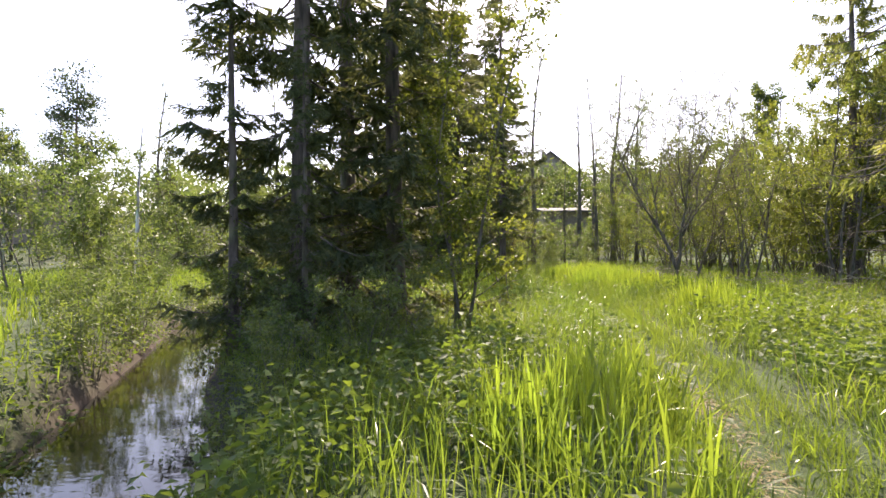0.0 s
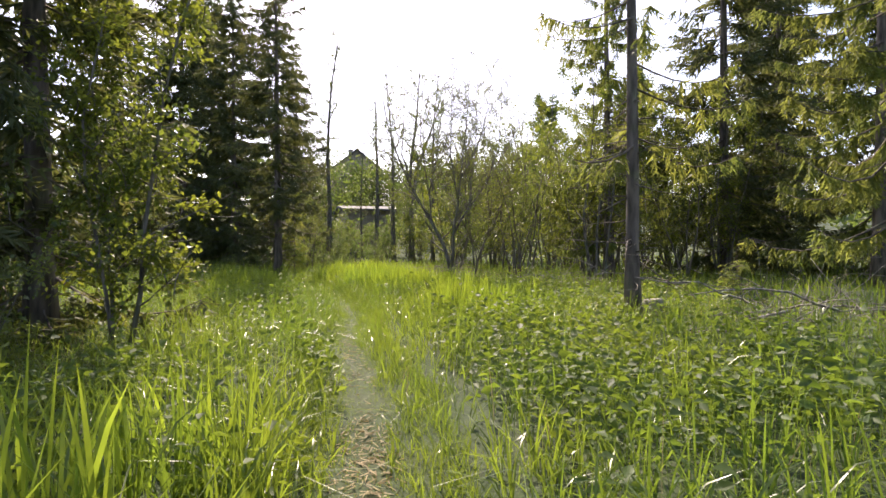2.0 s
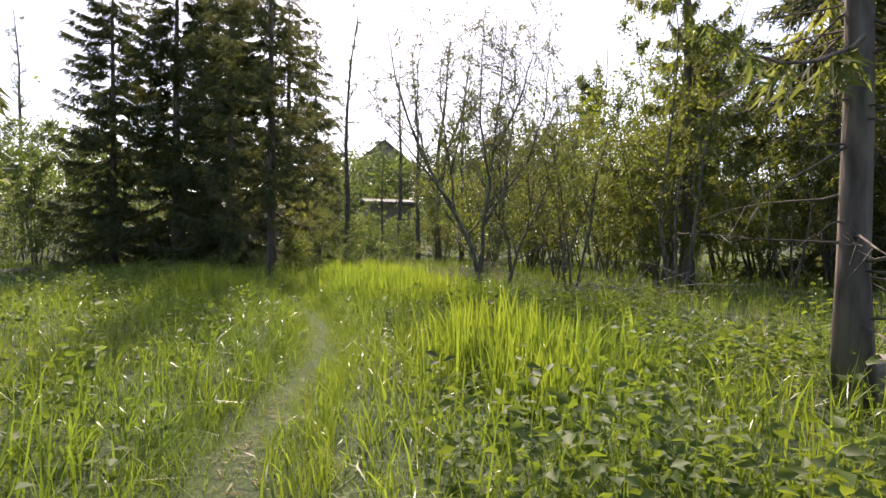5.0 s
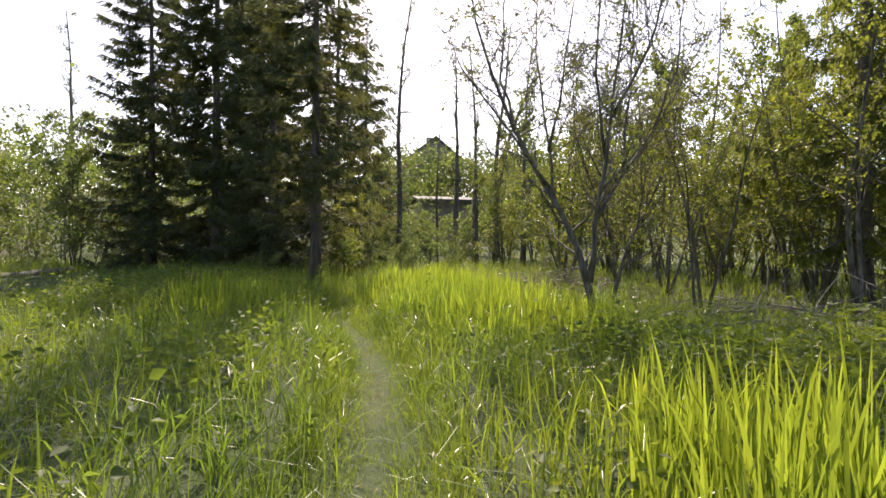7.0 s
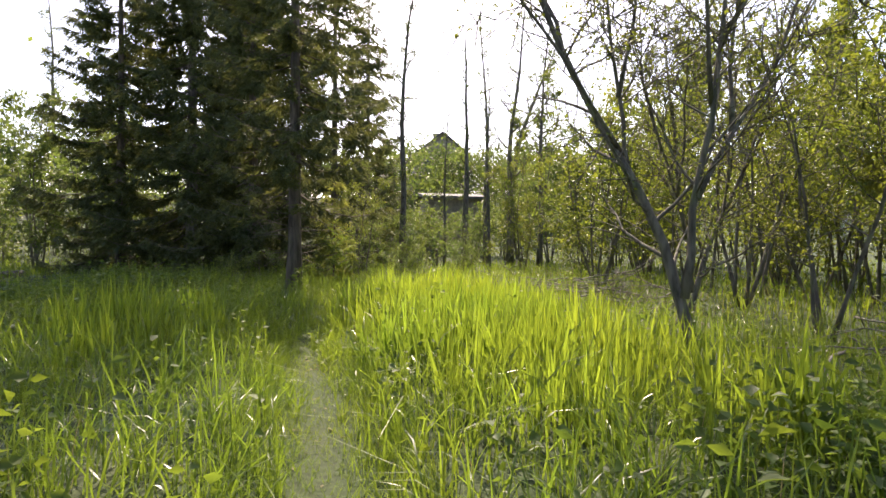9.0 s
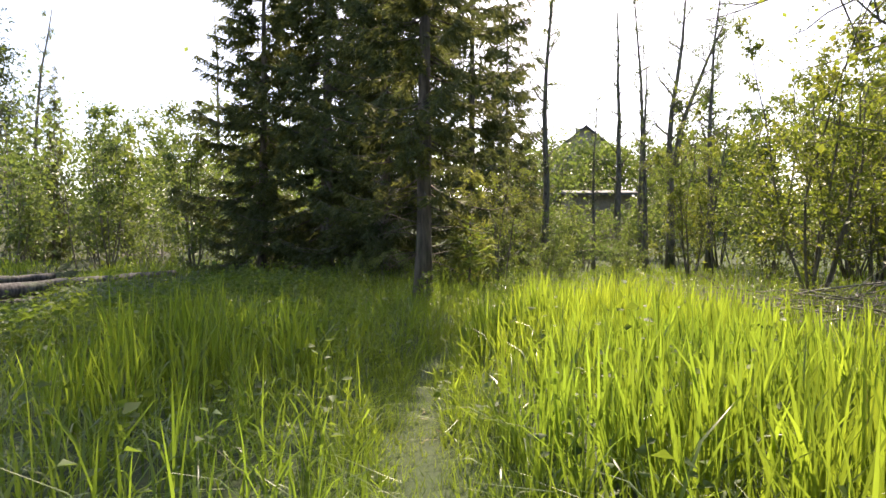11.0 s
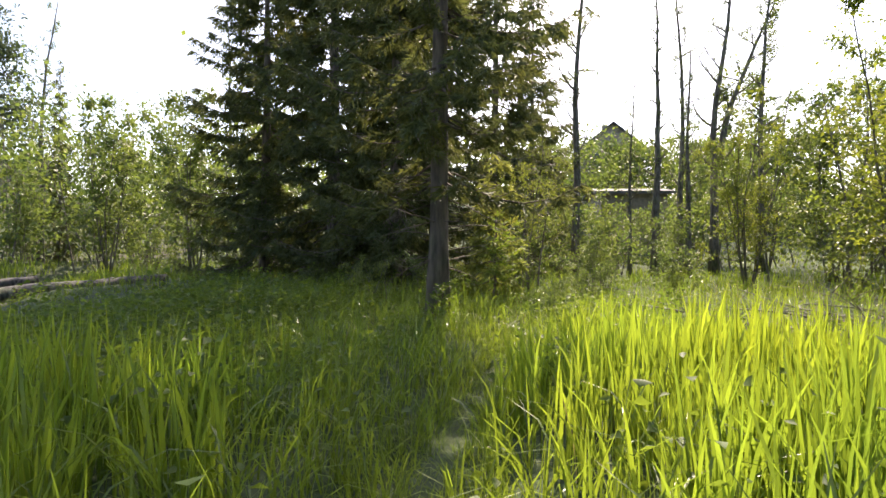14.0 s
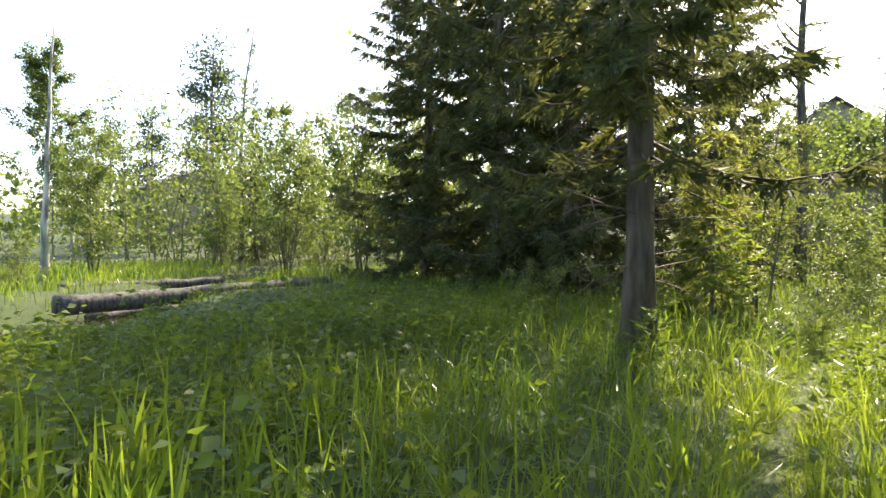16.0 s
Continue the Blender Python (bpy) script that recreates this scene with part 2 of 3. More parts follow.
def put(src, x, y, turn, size, tall=1.0, label=""):
    ob = copy_thing(src, Matrix.Translation((x, y, float(height(x, y)) - 0.05)) @ Euler((0, 0, radians(turn))).to_matrix().to_4x4() @ Matrix.Diagonal((size, size, size * tall, 1)))
    if label:
        ob["label"] = label
    return ob


# ---- ground and water ----
def axis(lo, hi, a, b, fine, far):
    inner = np.arange(lo, hi + fine / 2, fine)
    k = np.arange(1, far + 1)
    left = lo - (lo - a) * (k / far) ** 2.6
    right = hi + (b - hi) * (k / far) ** 2.6
    return np.concatenate([left[::-1], inner, right])


def make_ground():
    xs, ys = axis(-14, 12, -1500, 1500, 0.28, 26), axis(-3, 36, -1500, 1500, 0.28, 26)
    X, Y = np.meshgrid(xs, ys)
    Z = height(X, Y)
    ny, nx = X.shape
    verts = np.stack([X, Y, Z], -1).reshape(-1, 3)
    i = (np.arange(ny - 1)[:, None] * nx + np.arange(nx - 1)[None]).ravel()
    me = bpy.data.meshes.new("ground")
    me.from_pydata(verts.tolist(), [], np.stack([i, i + 1, i + nx + 1, i + nx], 1).tolist())
    me.materials.append(SOIL)
    me.polygons.foreach_set("use_smooth", [True] * len(me.polygons))
    p, s = from_path(X, Y).ravel(), along(STREAM, X, Y).ravel()
    jag = 0.13 * wave(X.ravel() * 7, Y.ravel() * 7, 8)
    worn = (1 - smooth(0.0, 0.17, p + jag)) * (1 - 0.7 * smooth(8, 13, Y.ravel())) * (0.55 + 0.35 * wave(X.ravel() * 2, Y.ravel() * 2, 9))
    me.attributes.new("worn", "FLOAT", "POINT").data.foreach_set("value", np.clip(worn * (0.75 + 0.5 * wave(X.ravel() * 1.1, Y.ravel() * 1.1, 10)), 0, 0.5).astype(np.float32))
    me.attributes.new("mud", "FLOAT", "POINT").data.foreach_set("value", (1 - smooth(0.7, 1.5, s + jag)).astype(np.float32))
    tagged(new("ground", me), "damp meadow soil with a narrow trodden footpath", "ground", kind="structure")


def make_water():
    b = Build()
    line = np.array(STREAM, float)
    t = unit(np.gradient(line, axis=0))
    side = np.stack([t[:, 1], -t[:, 0]], 1)
    left, right = line - side * 3.2, line + side * 3.2
    v = [(*p, WATER_Z) for p in left] + [(*p, WATER_Z) for p in right]
    n = len(line)
    b.add(v, [(i, i + n, i + n + 1, i + 1) for i in range(n - 1)])
    tagged(new("water", b.mesh("water", WATER)), "still brown stream water that mirrors the sky", "stream", kind="structure")


make_ground()
make_water()


# ---- trees ----
def limb(rng, start, d, length, steps, wander, rise):
    """A crooked line that starts at start in direction d."""
    pts, d = [np.array(start, float)], np.array(d, float)
    for k in range(steps):
        d = unit(d + rng.normal(0, wander, 3) + np.array([0, 0, rise]))
        pts.append(pts[-1] + d * length / steps)
    return np.array(pts)


def broadleaf(name, seed, tall, stems, lean, leaf_n, leaf_len, leafmat, bark, low=0.25, radius=0.07, boughs=9, spread=0.35, label="", category="tree", group="", sit=(0, -200), twigs=5, lines=None):
    """A bush or tree with several crooked stems, forking boughs, twigs and single leaves."""
    rng = np.random.RandomState(seed)
    wood, tips, dirs = Build(), [], []
    for s in range(stems):
        a = 2 * math.pi * (s + rng.uniform(-0.3, 0.3)) / stems
        out = np.array([math.cos(a), math.sin(a), 0])
        h = tall * rng.uniform(0.75, 1.0) if s else tall
        stem = limb(rng, out * 0.12 * (stems > 1), out * lean * rng.uniform(0.5, 1.1) + np.array([0, 0, 1]), h, 9, 0.10, 0.08)
        r = radius * rng.uniform(0.7, 1.0)
        if lines:
            way = np.array(lines[s][1], float)
            grid = np.linspace(0, len(way) - 1, 10)
            stem = np.column_stack([np.interp(grid, np.arange(len(way)), way[:, k]) for k in range(3)]) + rng.normal(0, 0.02, (10, 3))
            stem[0], r = way[0], lines[s][0]
        wood.tube(stem, r * np.linspace(1, 0.16, 10) * np.array([1.25] + [1] * 9), 6)
        for k in range(boughs):
            f = low + (0.97 - low) * (k + rng.uniform(0, 1)) / boughs
            i = min(int(f * 9), 8)
            p = stem[i] + (stem[i + 1] - stem[i]) * (f * 9 - i)
            a2 = rng.uniform(0, 6.28)
            d = np.array([math.cos(a2), math.sin(a2), rng.uniform(0.3, 1.0)])
            ln = tall * spread * (1.15 - f) * rng.uniform(0.6, 1.2) + 0.25
            bough = limb(rng, p, unit(d), ln, 5, 0.16, 0.06)
            wood.tube(bough, r * (1 - 0.75 * f) * 0.45 * np.linspace(1, 0.25, 6), 4, False)
            for q in range(twigs):
                j = rng.randint(1, 6)
                tw = limb(rng, bough[j], unit(bough[j] - bough[j - 1] + rng.normal(0, 0.55, 3)), ln * rng.uniform(0.25, 0.55), 3, 0.2, 0.04)
                wood.tube(tw, np.array([0.006, 0.005, 0.004, 0.002]) * max(1, tall / 5), 3, False)
                tips.append(tw)
    tw = np.array(tips)
    pick, seg, fr = rng.randint(0, len(tw), leaf_n), rng.randint(0, 3, leaf_n), rng.uniform(0, 1, (leaf_n, 1))
    pos = tw[pick, seg] * (1 - fr) + tw[pick, seg + 1] * fr + rng.normal(0, leaf_len * 0.8, (leaf_n, 3))
    d = unit(tw[pick, seg + 1] - tw[pick, seg]) + rng.normal(0, 0.8, (leaf_n, 3)) - np.array([0, 0, 0.35])
    ln = leaf_len * rng.uniform(0.6, 1.25, leaf_n)
    root = base_of(name, *sit, label, category, group)
    part(root, "stems" if stems > 1 else "trunk", wood.mesh("wood", bark))
    if leaf_n:
        part(root, "leaves", leaves_mesh("leaves", pos, d, ln, ln * rng.uniform(0.5, 0.8, leaf_n), leafmat, rng))
    return root


def spruce(name, seed, tall, reach, mat, label, low=0.1, whorls=34, trunk=0.2, sit=(0, -200), hang=0.5, dead=0, group="spruces", per=7, dens=1.1, spray=1.5, taper=0.75, least=0.6):
    """A spruce: tapered trunk, whorls of sagging boughs, and hanging needle twigs."""
    rng = np.random.RandomState(seed)
    wood = Build()
    zs = np.linspace(0, tall, 12)
    sway = np.cumsum(rng.normal(0, 0.015, (12, 2)), 0)
    line = np.column_stack([sway, zs])
    line[0, :2] = 0
    wood.tube(line, trunk * (1 - zs / tall * 0.93) * np.array([1.35, *[1] * 11]), 10)
    pos, way, size = [], [], []
    for w in range(whorls):
        f = low + (0.985 - low) * (w / (whorls - 1)) ** 0.92
        for b in range(per):
            if rng.uniform() < 0.12:
                continue
            a = rng.uniform(0, 6.28)
            ln = reach * (1 - f) ** taper * rng.uniform(least, 1.12) * (0.75 + 0.25 * min(1, (f - low) / 0.08 + 0.4)) + 0.15
            z0 = f * tall + rng.uniform(-0.38, 0.38) * min(1, tall / 8)
            u = np.linspace(0, 1, 6)
            rise = 0.25 * (f - 0.45)
            zz = z0 + ln * (rise * u - 0.32 * (1 - f) * np.sin(u * 2.3) + 0.12 * u * u)
            crook = rng.normal(0, 0.05, 6).cumsum() * ln * 0.4
            cx, cy = np.interp(z0, zs, line[:, 0]), np.interp(z0, zs, line[:, 1])
            pts = np.column_stack([cx + math.cos(a) * ln * u - math.sin(a) * crook, cy + math.sin(a) * ln * u + math.cos(a) * crook, zz])
            wood.tube(pts, (0.008 + 0.009 * ln) * np.linspace(1, 0.2, 6), 3, False)
            m = max(4, int(ln * 15 * dens))
            t = rng.uniform(0.12, 1, m) ** 0.8
            p = np.column_stack([np.interp(t, u, pts[:, k]) for k in range(3)])
            sgn = rng.choice([-1, 1], m)
            o = np.array([math.cos(a), math.sin(a), 0])
            s = np.array([-math.sin(a), math.cos(a), 0])
            d = o * rng.uniform(0.3, 0.9, (m, 1)) + s * sgn[:, None] * rng.uniform(0.3, 1.0, (m, 1)) + np.array([0, 0, -1]) * (hang * rng.uniform(0.3, 1.5, (m, 1)))
            pos.append(p), way.append(unit(d)), size.append((0.18 + 0.30 * (1 - t * 0.5)) * rng.uniform(0.6, 1.2, m) * min(1, 0.5 + ln / 3) * spray)
    for k in range(dead):
        a, z0, ln = rng.uniform(0, 6.28), rng.uniform(0.05, low + 0.05) * tall, rng.uniform(0.3, 1.0) * reach * 0.55
        pts = limb(rng, (0, 0, z0), (math.cos(a), math.sin(a), rng.uniform(-0.35, 0.15)), ln, 5, 0.12, -0.03)
        wood.tube(pts, 0.014 * np.linspace(1, 0.2, 6), 3, False)
        for q in range(4):
            j = rng.randint(2, 6)
            wood.tube(limb(rng, pts[j], unit(pts[j] - pts[j - 1] + rng.normal(0, 0.6, 3)), ln * 0.3, 2, 0.2, -0.1), [0.005, 0.003, 0.001], 3, False)
    pos, way, size = np.concatenate(pos), np.concatenate(way), np.concatenate(size)
    root = base_of(name, *sit, label, "tree", group)
    part(root, "trunk", wood.mesh("wood", BARK))
    part(root, "needles", needle_mesh(pos, way, size, mat, rng))
    return root


def needle_mesh(pos, way, size, mat, rng):
    """Needle twigs: a slim drooping tip with three pairs of side twigs each."""
    n = len(pos)
    side = unit(np.cross(way, rng.normal(size=(n, 3)) + np.array([0, 0, 0.8])))
    S = size[:, None]
    cols, faces = [], []
    for k, (t, g, ln, wd) in enumerate(((0, 0, 1.0, 0.075), (0.1, 1, 0.55, 0.085), (0.1, -1, 0.55, 0.085), (0.35, 1, 0.45, 0.08), (0.4, -1, 0.45, 0.08), (0.65, 1, 0.3, 0.07), (0.62, -1, 0.32, 0.07))):
        d = unit(way + side * g * rng.uniform(0.6, 1.3, (n, 1)) + rng.normal(0, 0.12, (n, 3)) - np.array([0, 0, 0.2]))
        q = unit(np.cross(d, rng.normal(size=(n, 3))))
        p = pos + way * S * t - np.array([0, 0, 0.2]) * S * t * t
        cols += [p - q * S * wd * 0.7, p + q * S * wd * 0.7, p + d * S * ln]
        faces.append((3 * k, 3 * k + 1, 3 * k + 2))
    return array_mesh("needles", np.stack(cols, 1), faces, n, 21, mat)



DARK = "tall dark green spruce with sagging boughs"
spruce_big = spruce("spruce", 11, 16, 2.6, NEEDLE, "tall spruce with bare lower trunk and dark sagging boughs", 0.17, 30, 0.17, (2.85, 26.2), dead=34, dens=1.5, spray=1.0, taper=0.6, per=10, least=0.22)
spruce_low = spruce("spruce", 12, 19, 4.0, NEEDLE, DARK + " down to the grass", 0.035, 42, 0.25, (-1.9, 35.5), dead=6, dens=1.05, per=8, taper=0.6, least=0.4)
spruce_bank = spruce("spruce", 13, 17.5, 2.6, NEEDLE, "dark spruce on the stream bank, boughs down to the water", 0.06, 26, 0.2, (-2.55, 9.8), dead=40, dens=0.95, taper=0.52, per=5, least=0.4)
spruce_far = spruce("spruce", 18, 20, 4.0, NEEDLE, DARK, 0.04, 34, 0.24, (5.6, 53), per=6, dens=0.5, spray=2.2)
put(spruce_bank, -0.95, 11.0, 130, 0.95)
put(spruce_bank, -2.2, 12.6, 250, 1.05)
put(spruce_bank, -3.4, 8.8, 310, 0.48)
put(spruce_bank, -2.0, 7.9, 70, 0.27)
put(spruce_low, 0.9, 32.2, 80, 0.8)
put(spruce_low, -5.2, 37.5, 200, 0.9)
put(spruce_low, -0.6, 40.5, 150, 1.0)
put(spruce_far, 3.4, 43, 300, 1.0)
drooping = spruce("spruce", 14, 15, 3.0, SOFTNEEDLE, "light green spruce with long drooping twigs", 0.15, 28, 0.2, (13.0, 8.5), hang=2.6, dead=10, per=5, dens=1.7, spray=1.0)
put(drooping, 19.0, 12.6, 140, 1.1)
put(drooping, 14.2, 18.8, 60, 0.95)
for x, y, a, k in ((20.8, 19.8, 20, 1.05), (26, 21.5, 160, 1.05), (30, 25, 80, 1.1), (27, 17, 300, 1.0), (24, 12.5, 240, 0.95)):
    put(spruce_far, x, y, a, k)
put(spruce_far, -25, 50, 60, 0.36, 1.85)
thin_spruce = spruce("spruce", 15, 12.5, 2.3, SOFTNEEDLE, "thin half-dead spruce with a bare grey trunk", 0.24, 16, 0.12, (7.6, 9.1), hang=2.0, dead=40, per=3, dens=1.0, spray=0.85)
sapling = spruce("spruce_sapling", 16, 1.0, 0.4, SOFTNEEDLE, "small spruce sapling in the grass", 0.05, 9, 0.012, (10.0, 9.2), per=5, group="", dens=0.9, spray=0.8)
young = spruce("spruce_sapling", 17, 3.2, 0.8, SOFTNEEDLE, "young spruce beside the large trunk", 0.15, 14, 0.035, (3.7, 29.2), per=5, group="", dens=1.3)

WILLOW_FORKS = [
    (0.077, [(0, 0, 0), (-0.06, 0, 0.7), (-0.25, 0.1, 1.4), (-0.75, 0.2, 2.4), (-1.35, 0.3, 3.5), (-1.9, 0.5, 4.8), (-2.2, 0.5, 6.4)]),
    (0.051, [(-0.06, 0, 0.8), (0.0, -0.1, 1.9), (0.12, -0.2, 3.0), (0.3, -0.3, 4.6), (0.5, -0.3, 6.8)]),
    (0.034, [(0.02, -0.1, 1.9), (0.6, 0.1, 2.7), (1.3, 0.3, 3.5), (2.2, 0.5, 4.8), (2.8, 0.6, 6.0)]),
    (0.031, [(-0.6, 0.2, 2.1), (-0.65, 0.4, 3.2), (-0.95, 0.3, 4.8), (-0.9, 0.2, 6.8)]),
    (0.031, [(-1.25, 0.3, 3.3), (-1.4, 0.8, 4.4), (-1.3, 1.0, 5.8), (-1.2, 1.1, 7.2)]),
    (0.031, [(0.6, 0.1, 2.7), (0.9, 0.5, 3.9), (1.1, 0.7, 5.2), (1.2, 0.8, 6.9)]),
    (0.026, [(0.12, -0.2, 2.9), (-0.3, -0.6, 4.2), (-0.35, -0.9, 5.6), (-0.2, -1.0, 7.2)]),
    (0.030, [(0.2, -0.25, 3.6), (0.7, -0.5, 4.7), (1.0, -0.6, 5.8), (1.15, -0.6, 7.1)]),
    (0.026, [(-0.7, 0.2, 2.4), (-1.5, -0.2, 3.2), (-2.4, -0.3, 4.2), (-3.0, -0.4, 5.2)]),
    (0.026, [(1.3, 0.3, 3.5), (1.7, 0.2, 4.6), (1.8, 0.2, 5.8), (1.9, 0.3, 6.9)]),
    (0.026, [(-0.68, 0.35, 3.1), (-0.3, 0.6, 4.4), (-0.1, 0.7, 5.8), (0.1, 0.7, 7.2)]),
]
willow = broadleaf("willow", 21, 7.5, 11, 0.40, 9000, 0.05, LEAF, GREYBARK, 0.22, 0.085, 14, 0.24, "leaning forked willow, young leaves on bare limbs", "tree", "willows", (7.85, 18.1), 9, WILLOW_FORKS)
bush_a = broadleaf("willow_bush", 22, 7.6, 6, 0.32, 8500, 0.095, LEAF, GREYBARK, 0.10, 0.045, 9, 0.26, "yellow-green willow bush with thin grey stems", "bush", "willow bushes", (11.8, 28.4), 4)
bush_b = broadleaf("alder_bush", 23, 8.4, 5, 0.24, 5000, 0.175, BIRCH, GREYBARK, 0.05, 0.05, 9, 0.24, "dense fresh green alder bush", "bush", "alder bushes", (-8, 44.5))
shrub = broadleaf("low_shrub", 30, 2.6, 6, 0.5, 2000, 0.095, BIRCH, GREYBARK, 0.05, 0.018, 4, 0.40, "low leafy green shrub", "bush", "low shrubs", (4.6, 34), 3)
alder = broadleaf("alder", 24, 7.5, 3, 0.08, 9500, 0.085, LEAF, GREYBARK, 0.06, 0.035, 18, 0.12, "sunlit young alder with glossy leaves", "tree", "", (0.3, 9.5))
slender = broadleaf("aspen", 25, 17, 1, 0.05, 2200, 0.10, BIRCH, GREYBARK, 0.25, 0.21, 26, 0.10, "tall thin bare-trunked aspen with few leaves", "tree", "thin tall trees", (7.2, 43.5), 5, [(0.2, [(0, 0, 0), (0.1, 0, 5), (-0.05, 0.1, 9), (0.25, 0, 13), (0.9, 0, 18)])])
snag = broadleaf("aspen", 26, 13, 1, 0.03, 900, 0.09, BIRCH, GREYBARK, 0.30, 0.2, 18, 0.07, "grey broken trunk with short twigs", "tree", "thin tall trees", (11.0, 44.0), 5, [(0.22, [(0, 0, 0), (0.05, 0, 4), (0.1, 0.1, 8), (-0.05, 0, 13.5)])])
forked = broadleaf("alder", 27, 16, 2, 0.20, 4200, 0.10, BIRCH, GREYBARK, 0.30, 0.2, 16, 0.20, "tall forked alder with dark limbs", "tree", "", (14.5, 46.4), 5, [(0.24, [(0, 0, 0), (0, 0, 4), (-0.1, 0, 8), (0.5, 0, 12), (0.9, 0, 17)]), (0.18, [(0.05, 0, 5.5), (0.7, 0, 8.5), (1.9, 0.2, 11.5), (3.2, 0.3, 14.5)])])
birch = broadleaf("birch", 28, 15, 1, 0.03, 15000, 0.20, BIRCH, PALEBARK, 0.14, 0.17, 38, 0.27, "full pale green birch with white trunk", "tree", "birches", (-35, 43.5))
stem_tree = broadleaf("young_alder", 29, 7.0, 3, 0.24, 4000, 0.07, LEAF, GREYBARK, 0.22, 0.05, 11, 0.26, "slender young alder with crooked dark stems", "tree", "young alders", (12.2, 22.6))
put(willow, 9.6, 20.6, 200, 0.8)
for x, y, a, k in ((16, 23, 90, 1.0), (14.6, 21.0, 200, 0.85), (10.9, 19.4, 300, 0.85), (18.5, 26, 40, 1.1), (17, 18.0, 150, 0.9), (12.7, 17.4, 60, 1.25), (4.6, 31.2, 120, 0.7)):
    put(stem_tree, x, y, a, k)
for x, y, a, k in ((15.2, 31.5, 80, 1.05), (18.6, 28.8, 20, 1.1), (20.5, 24.5, 200, 0.95), (12.0, 36.5, 240, 0.85), (22, 32, 310, 1.2), (15.8, 25.6, 60, 0.8), (17.5, 36, 170, 1.05), (18.5, 20.2, 40, 0.75), (20.5, 41, 110, 1.2), (13.9, 19.6, 110, 0.95), (19.3, 18.6, 220, 1.05), (16.6, 22.2, 10, 1.35), (20.0, 22.0, 140, 1.3)):
    put(bush_a, x, y, a, k)
for x, y, a, k in ((-39, 53, 10, 0.8), (18.2, 49, 80, 1.3), (21.8, 46, 200, 1.3), (16.8, 40.5, 310, 0.95), (20.0, 37.5, 140, 1.1), (-9.5, 39.8, 30, 1.0), (-14.5, 41, 160, 1.0), (-11.5, 18.0, 100, 0.55), (-14.5, 22.5, 220, 0.75), (-12.0, 12.5, 300, 0.62), (-17, 33, 60, 0.7), (16.5, 55, 200, 1.0), (-20, 42, 210, 0.6)):
    put(bush_b, x, y, a, k)
for x, y, a, k in ((7.3, 36.5, 90, 1.1), (8.5, 49, 200, 1.7), (12.8, 49.5, 310, 1.7), (6.4, 44.5, 60, 1.4), (9.6, 45.5, 10, 1.5), (-6.6, 9.8, 40, 0.5), (-8.2, 12.6, 130, 0.6), (-5.2, 5.4, 220, 0.4), (-9.6, 9.4, 20, 0.7), (-8.6, 15.5, 170, 0.8), (-4.6, 12.8, 80, 0.8), (-14.5, 29, 10, 0.7), (-12, 40.5, 250, 1.1), (-7.5, 40.5, 330, 1.3), (-1.0, 6.7, 250, 0.5), (-0.6, 8.0, 50, 0.6), (-1.7, 5.6, 150, 0.42), (-3.1, 8.4, 210, 0.6), (-2.0, 7.6, 100, 0.5), (-5.4, 8.4, 10, 0.6), (-4.6, 10.6, 310, 0.7), (-6.6, 11.8, 40, 0.7), (-1.85, 4.9, 70, 0.36), (13.4, 33.5, 210, 1.2), (9.8, 38, 300, 1.1), (5.0, 28.2, 90, 0.36), (5.9, 29.8, 10, 0.5), (2.3, 28.8, 200, 0.5), (4.2, 33.0, 80, 0.7), (6.4, 32.5, 300, 0.7), (8.0, 31.0, 120, 0.6), (1.2, 28.2, 30, 0.45)):
    put(shrub, x, y, a, k)
put(slender, -17.7, 58.5, 140, 1.1)
put(slender, -25.8, 49.4, 40, 0.95)
put(slender, 9.5, 42.5, 60, 0.5)
put(slender, 15.6, 44.0, 300, 0.85)
put(slender, 12.9, 46.5, 220, 0.9)
put(snag, 12.0, 42.5, 80, 0.75)
put(birch, 26, 47, 80, 1.0)
put(birch, 33, 40, 200, 1.1)
birch_snag = broadleaf("birch", 31, 9.0, 1, 0.03, 0, 0.1, BIRCH, PALEBARK, 0.4, 0.11, 4, 0.08, "broken dead birch with a white trunk", "tree", "birches", (-17.9, 31.8), 5, [(0.15, [(0, 0, 0), (0.05, 0, 3), (0.2, 0.05, 6), (0.45, 0, 9.2)])])


# ---- grass and herbs ----
def scatter(rng, n, box):
    return rng.uniform(box[0], box[1], n), rng.uniform(box[2], box[3], n)


def reedy(x, y):
    """Where the tall broad-bladed grass grows."""
    right = np.exp(-((x - 5.6) / 0.9) ** 2 - ((y - 11.3) / 1.5) ** 2) + 1.2 * np.exp(-((x - 5.9) / 1.75) ** 2 - ((y - 20.5) / 4.2) ** 2)
    left = np.exp(-((x - 1.4) / 1.0) ** 2 - ((y - 19.4) / 2.2) ** 2) + 0.8 * np.exp(-((x - 1.2) / 1.2) ** 2 - ((y - 4.2) / 2.0) ** 2)
    return np.clip(right + left + 0.35 * wave(x * 1.6, y * 1.6, 21), 0, 1)


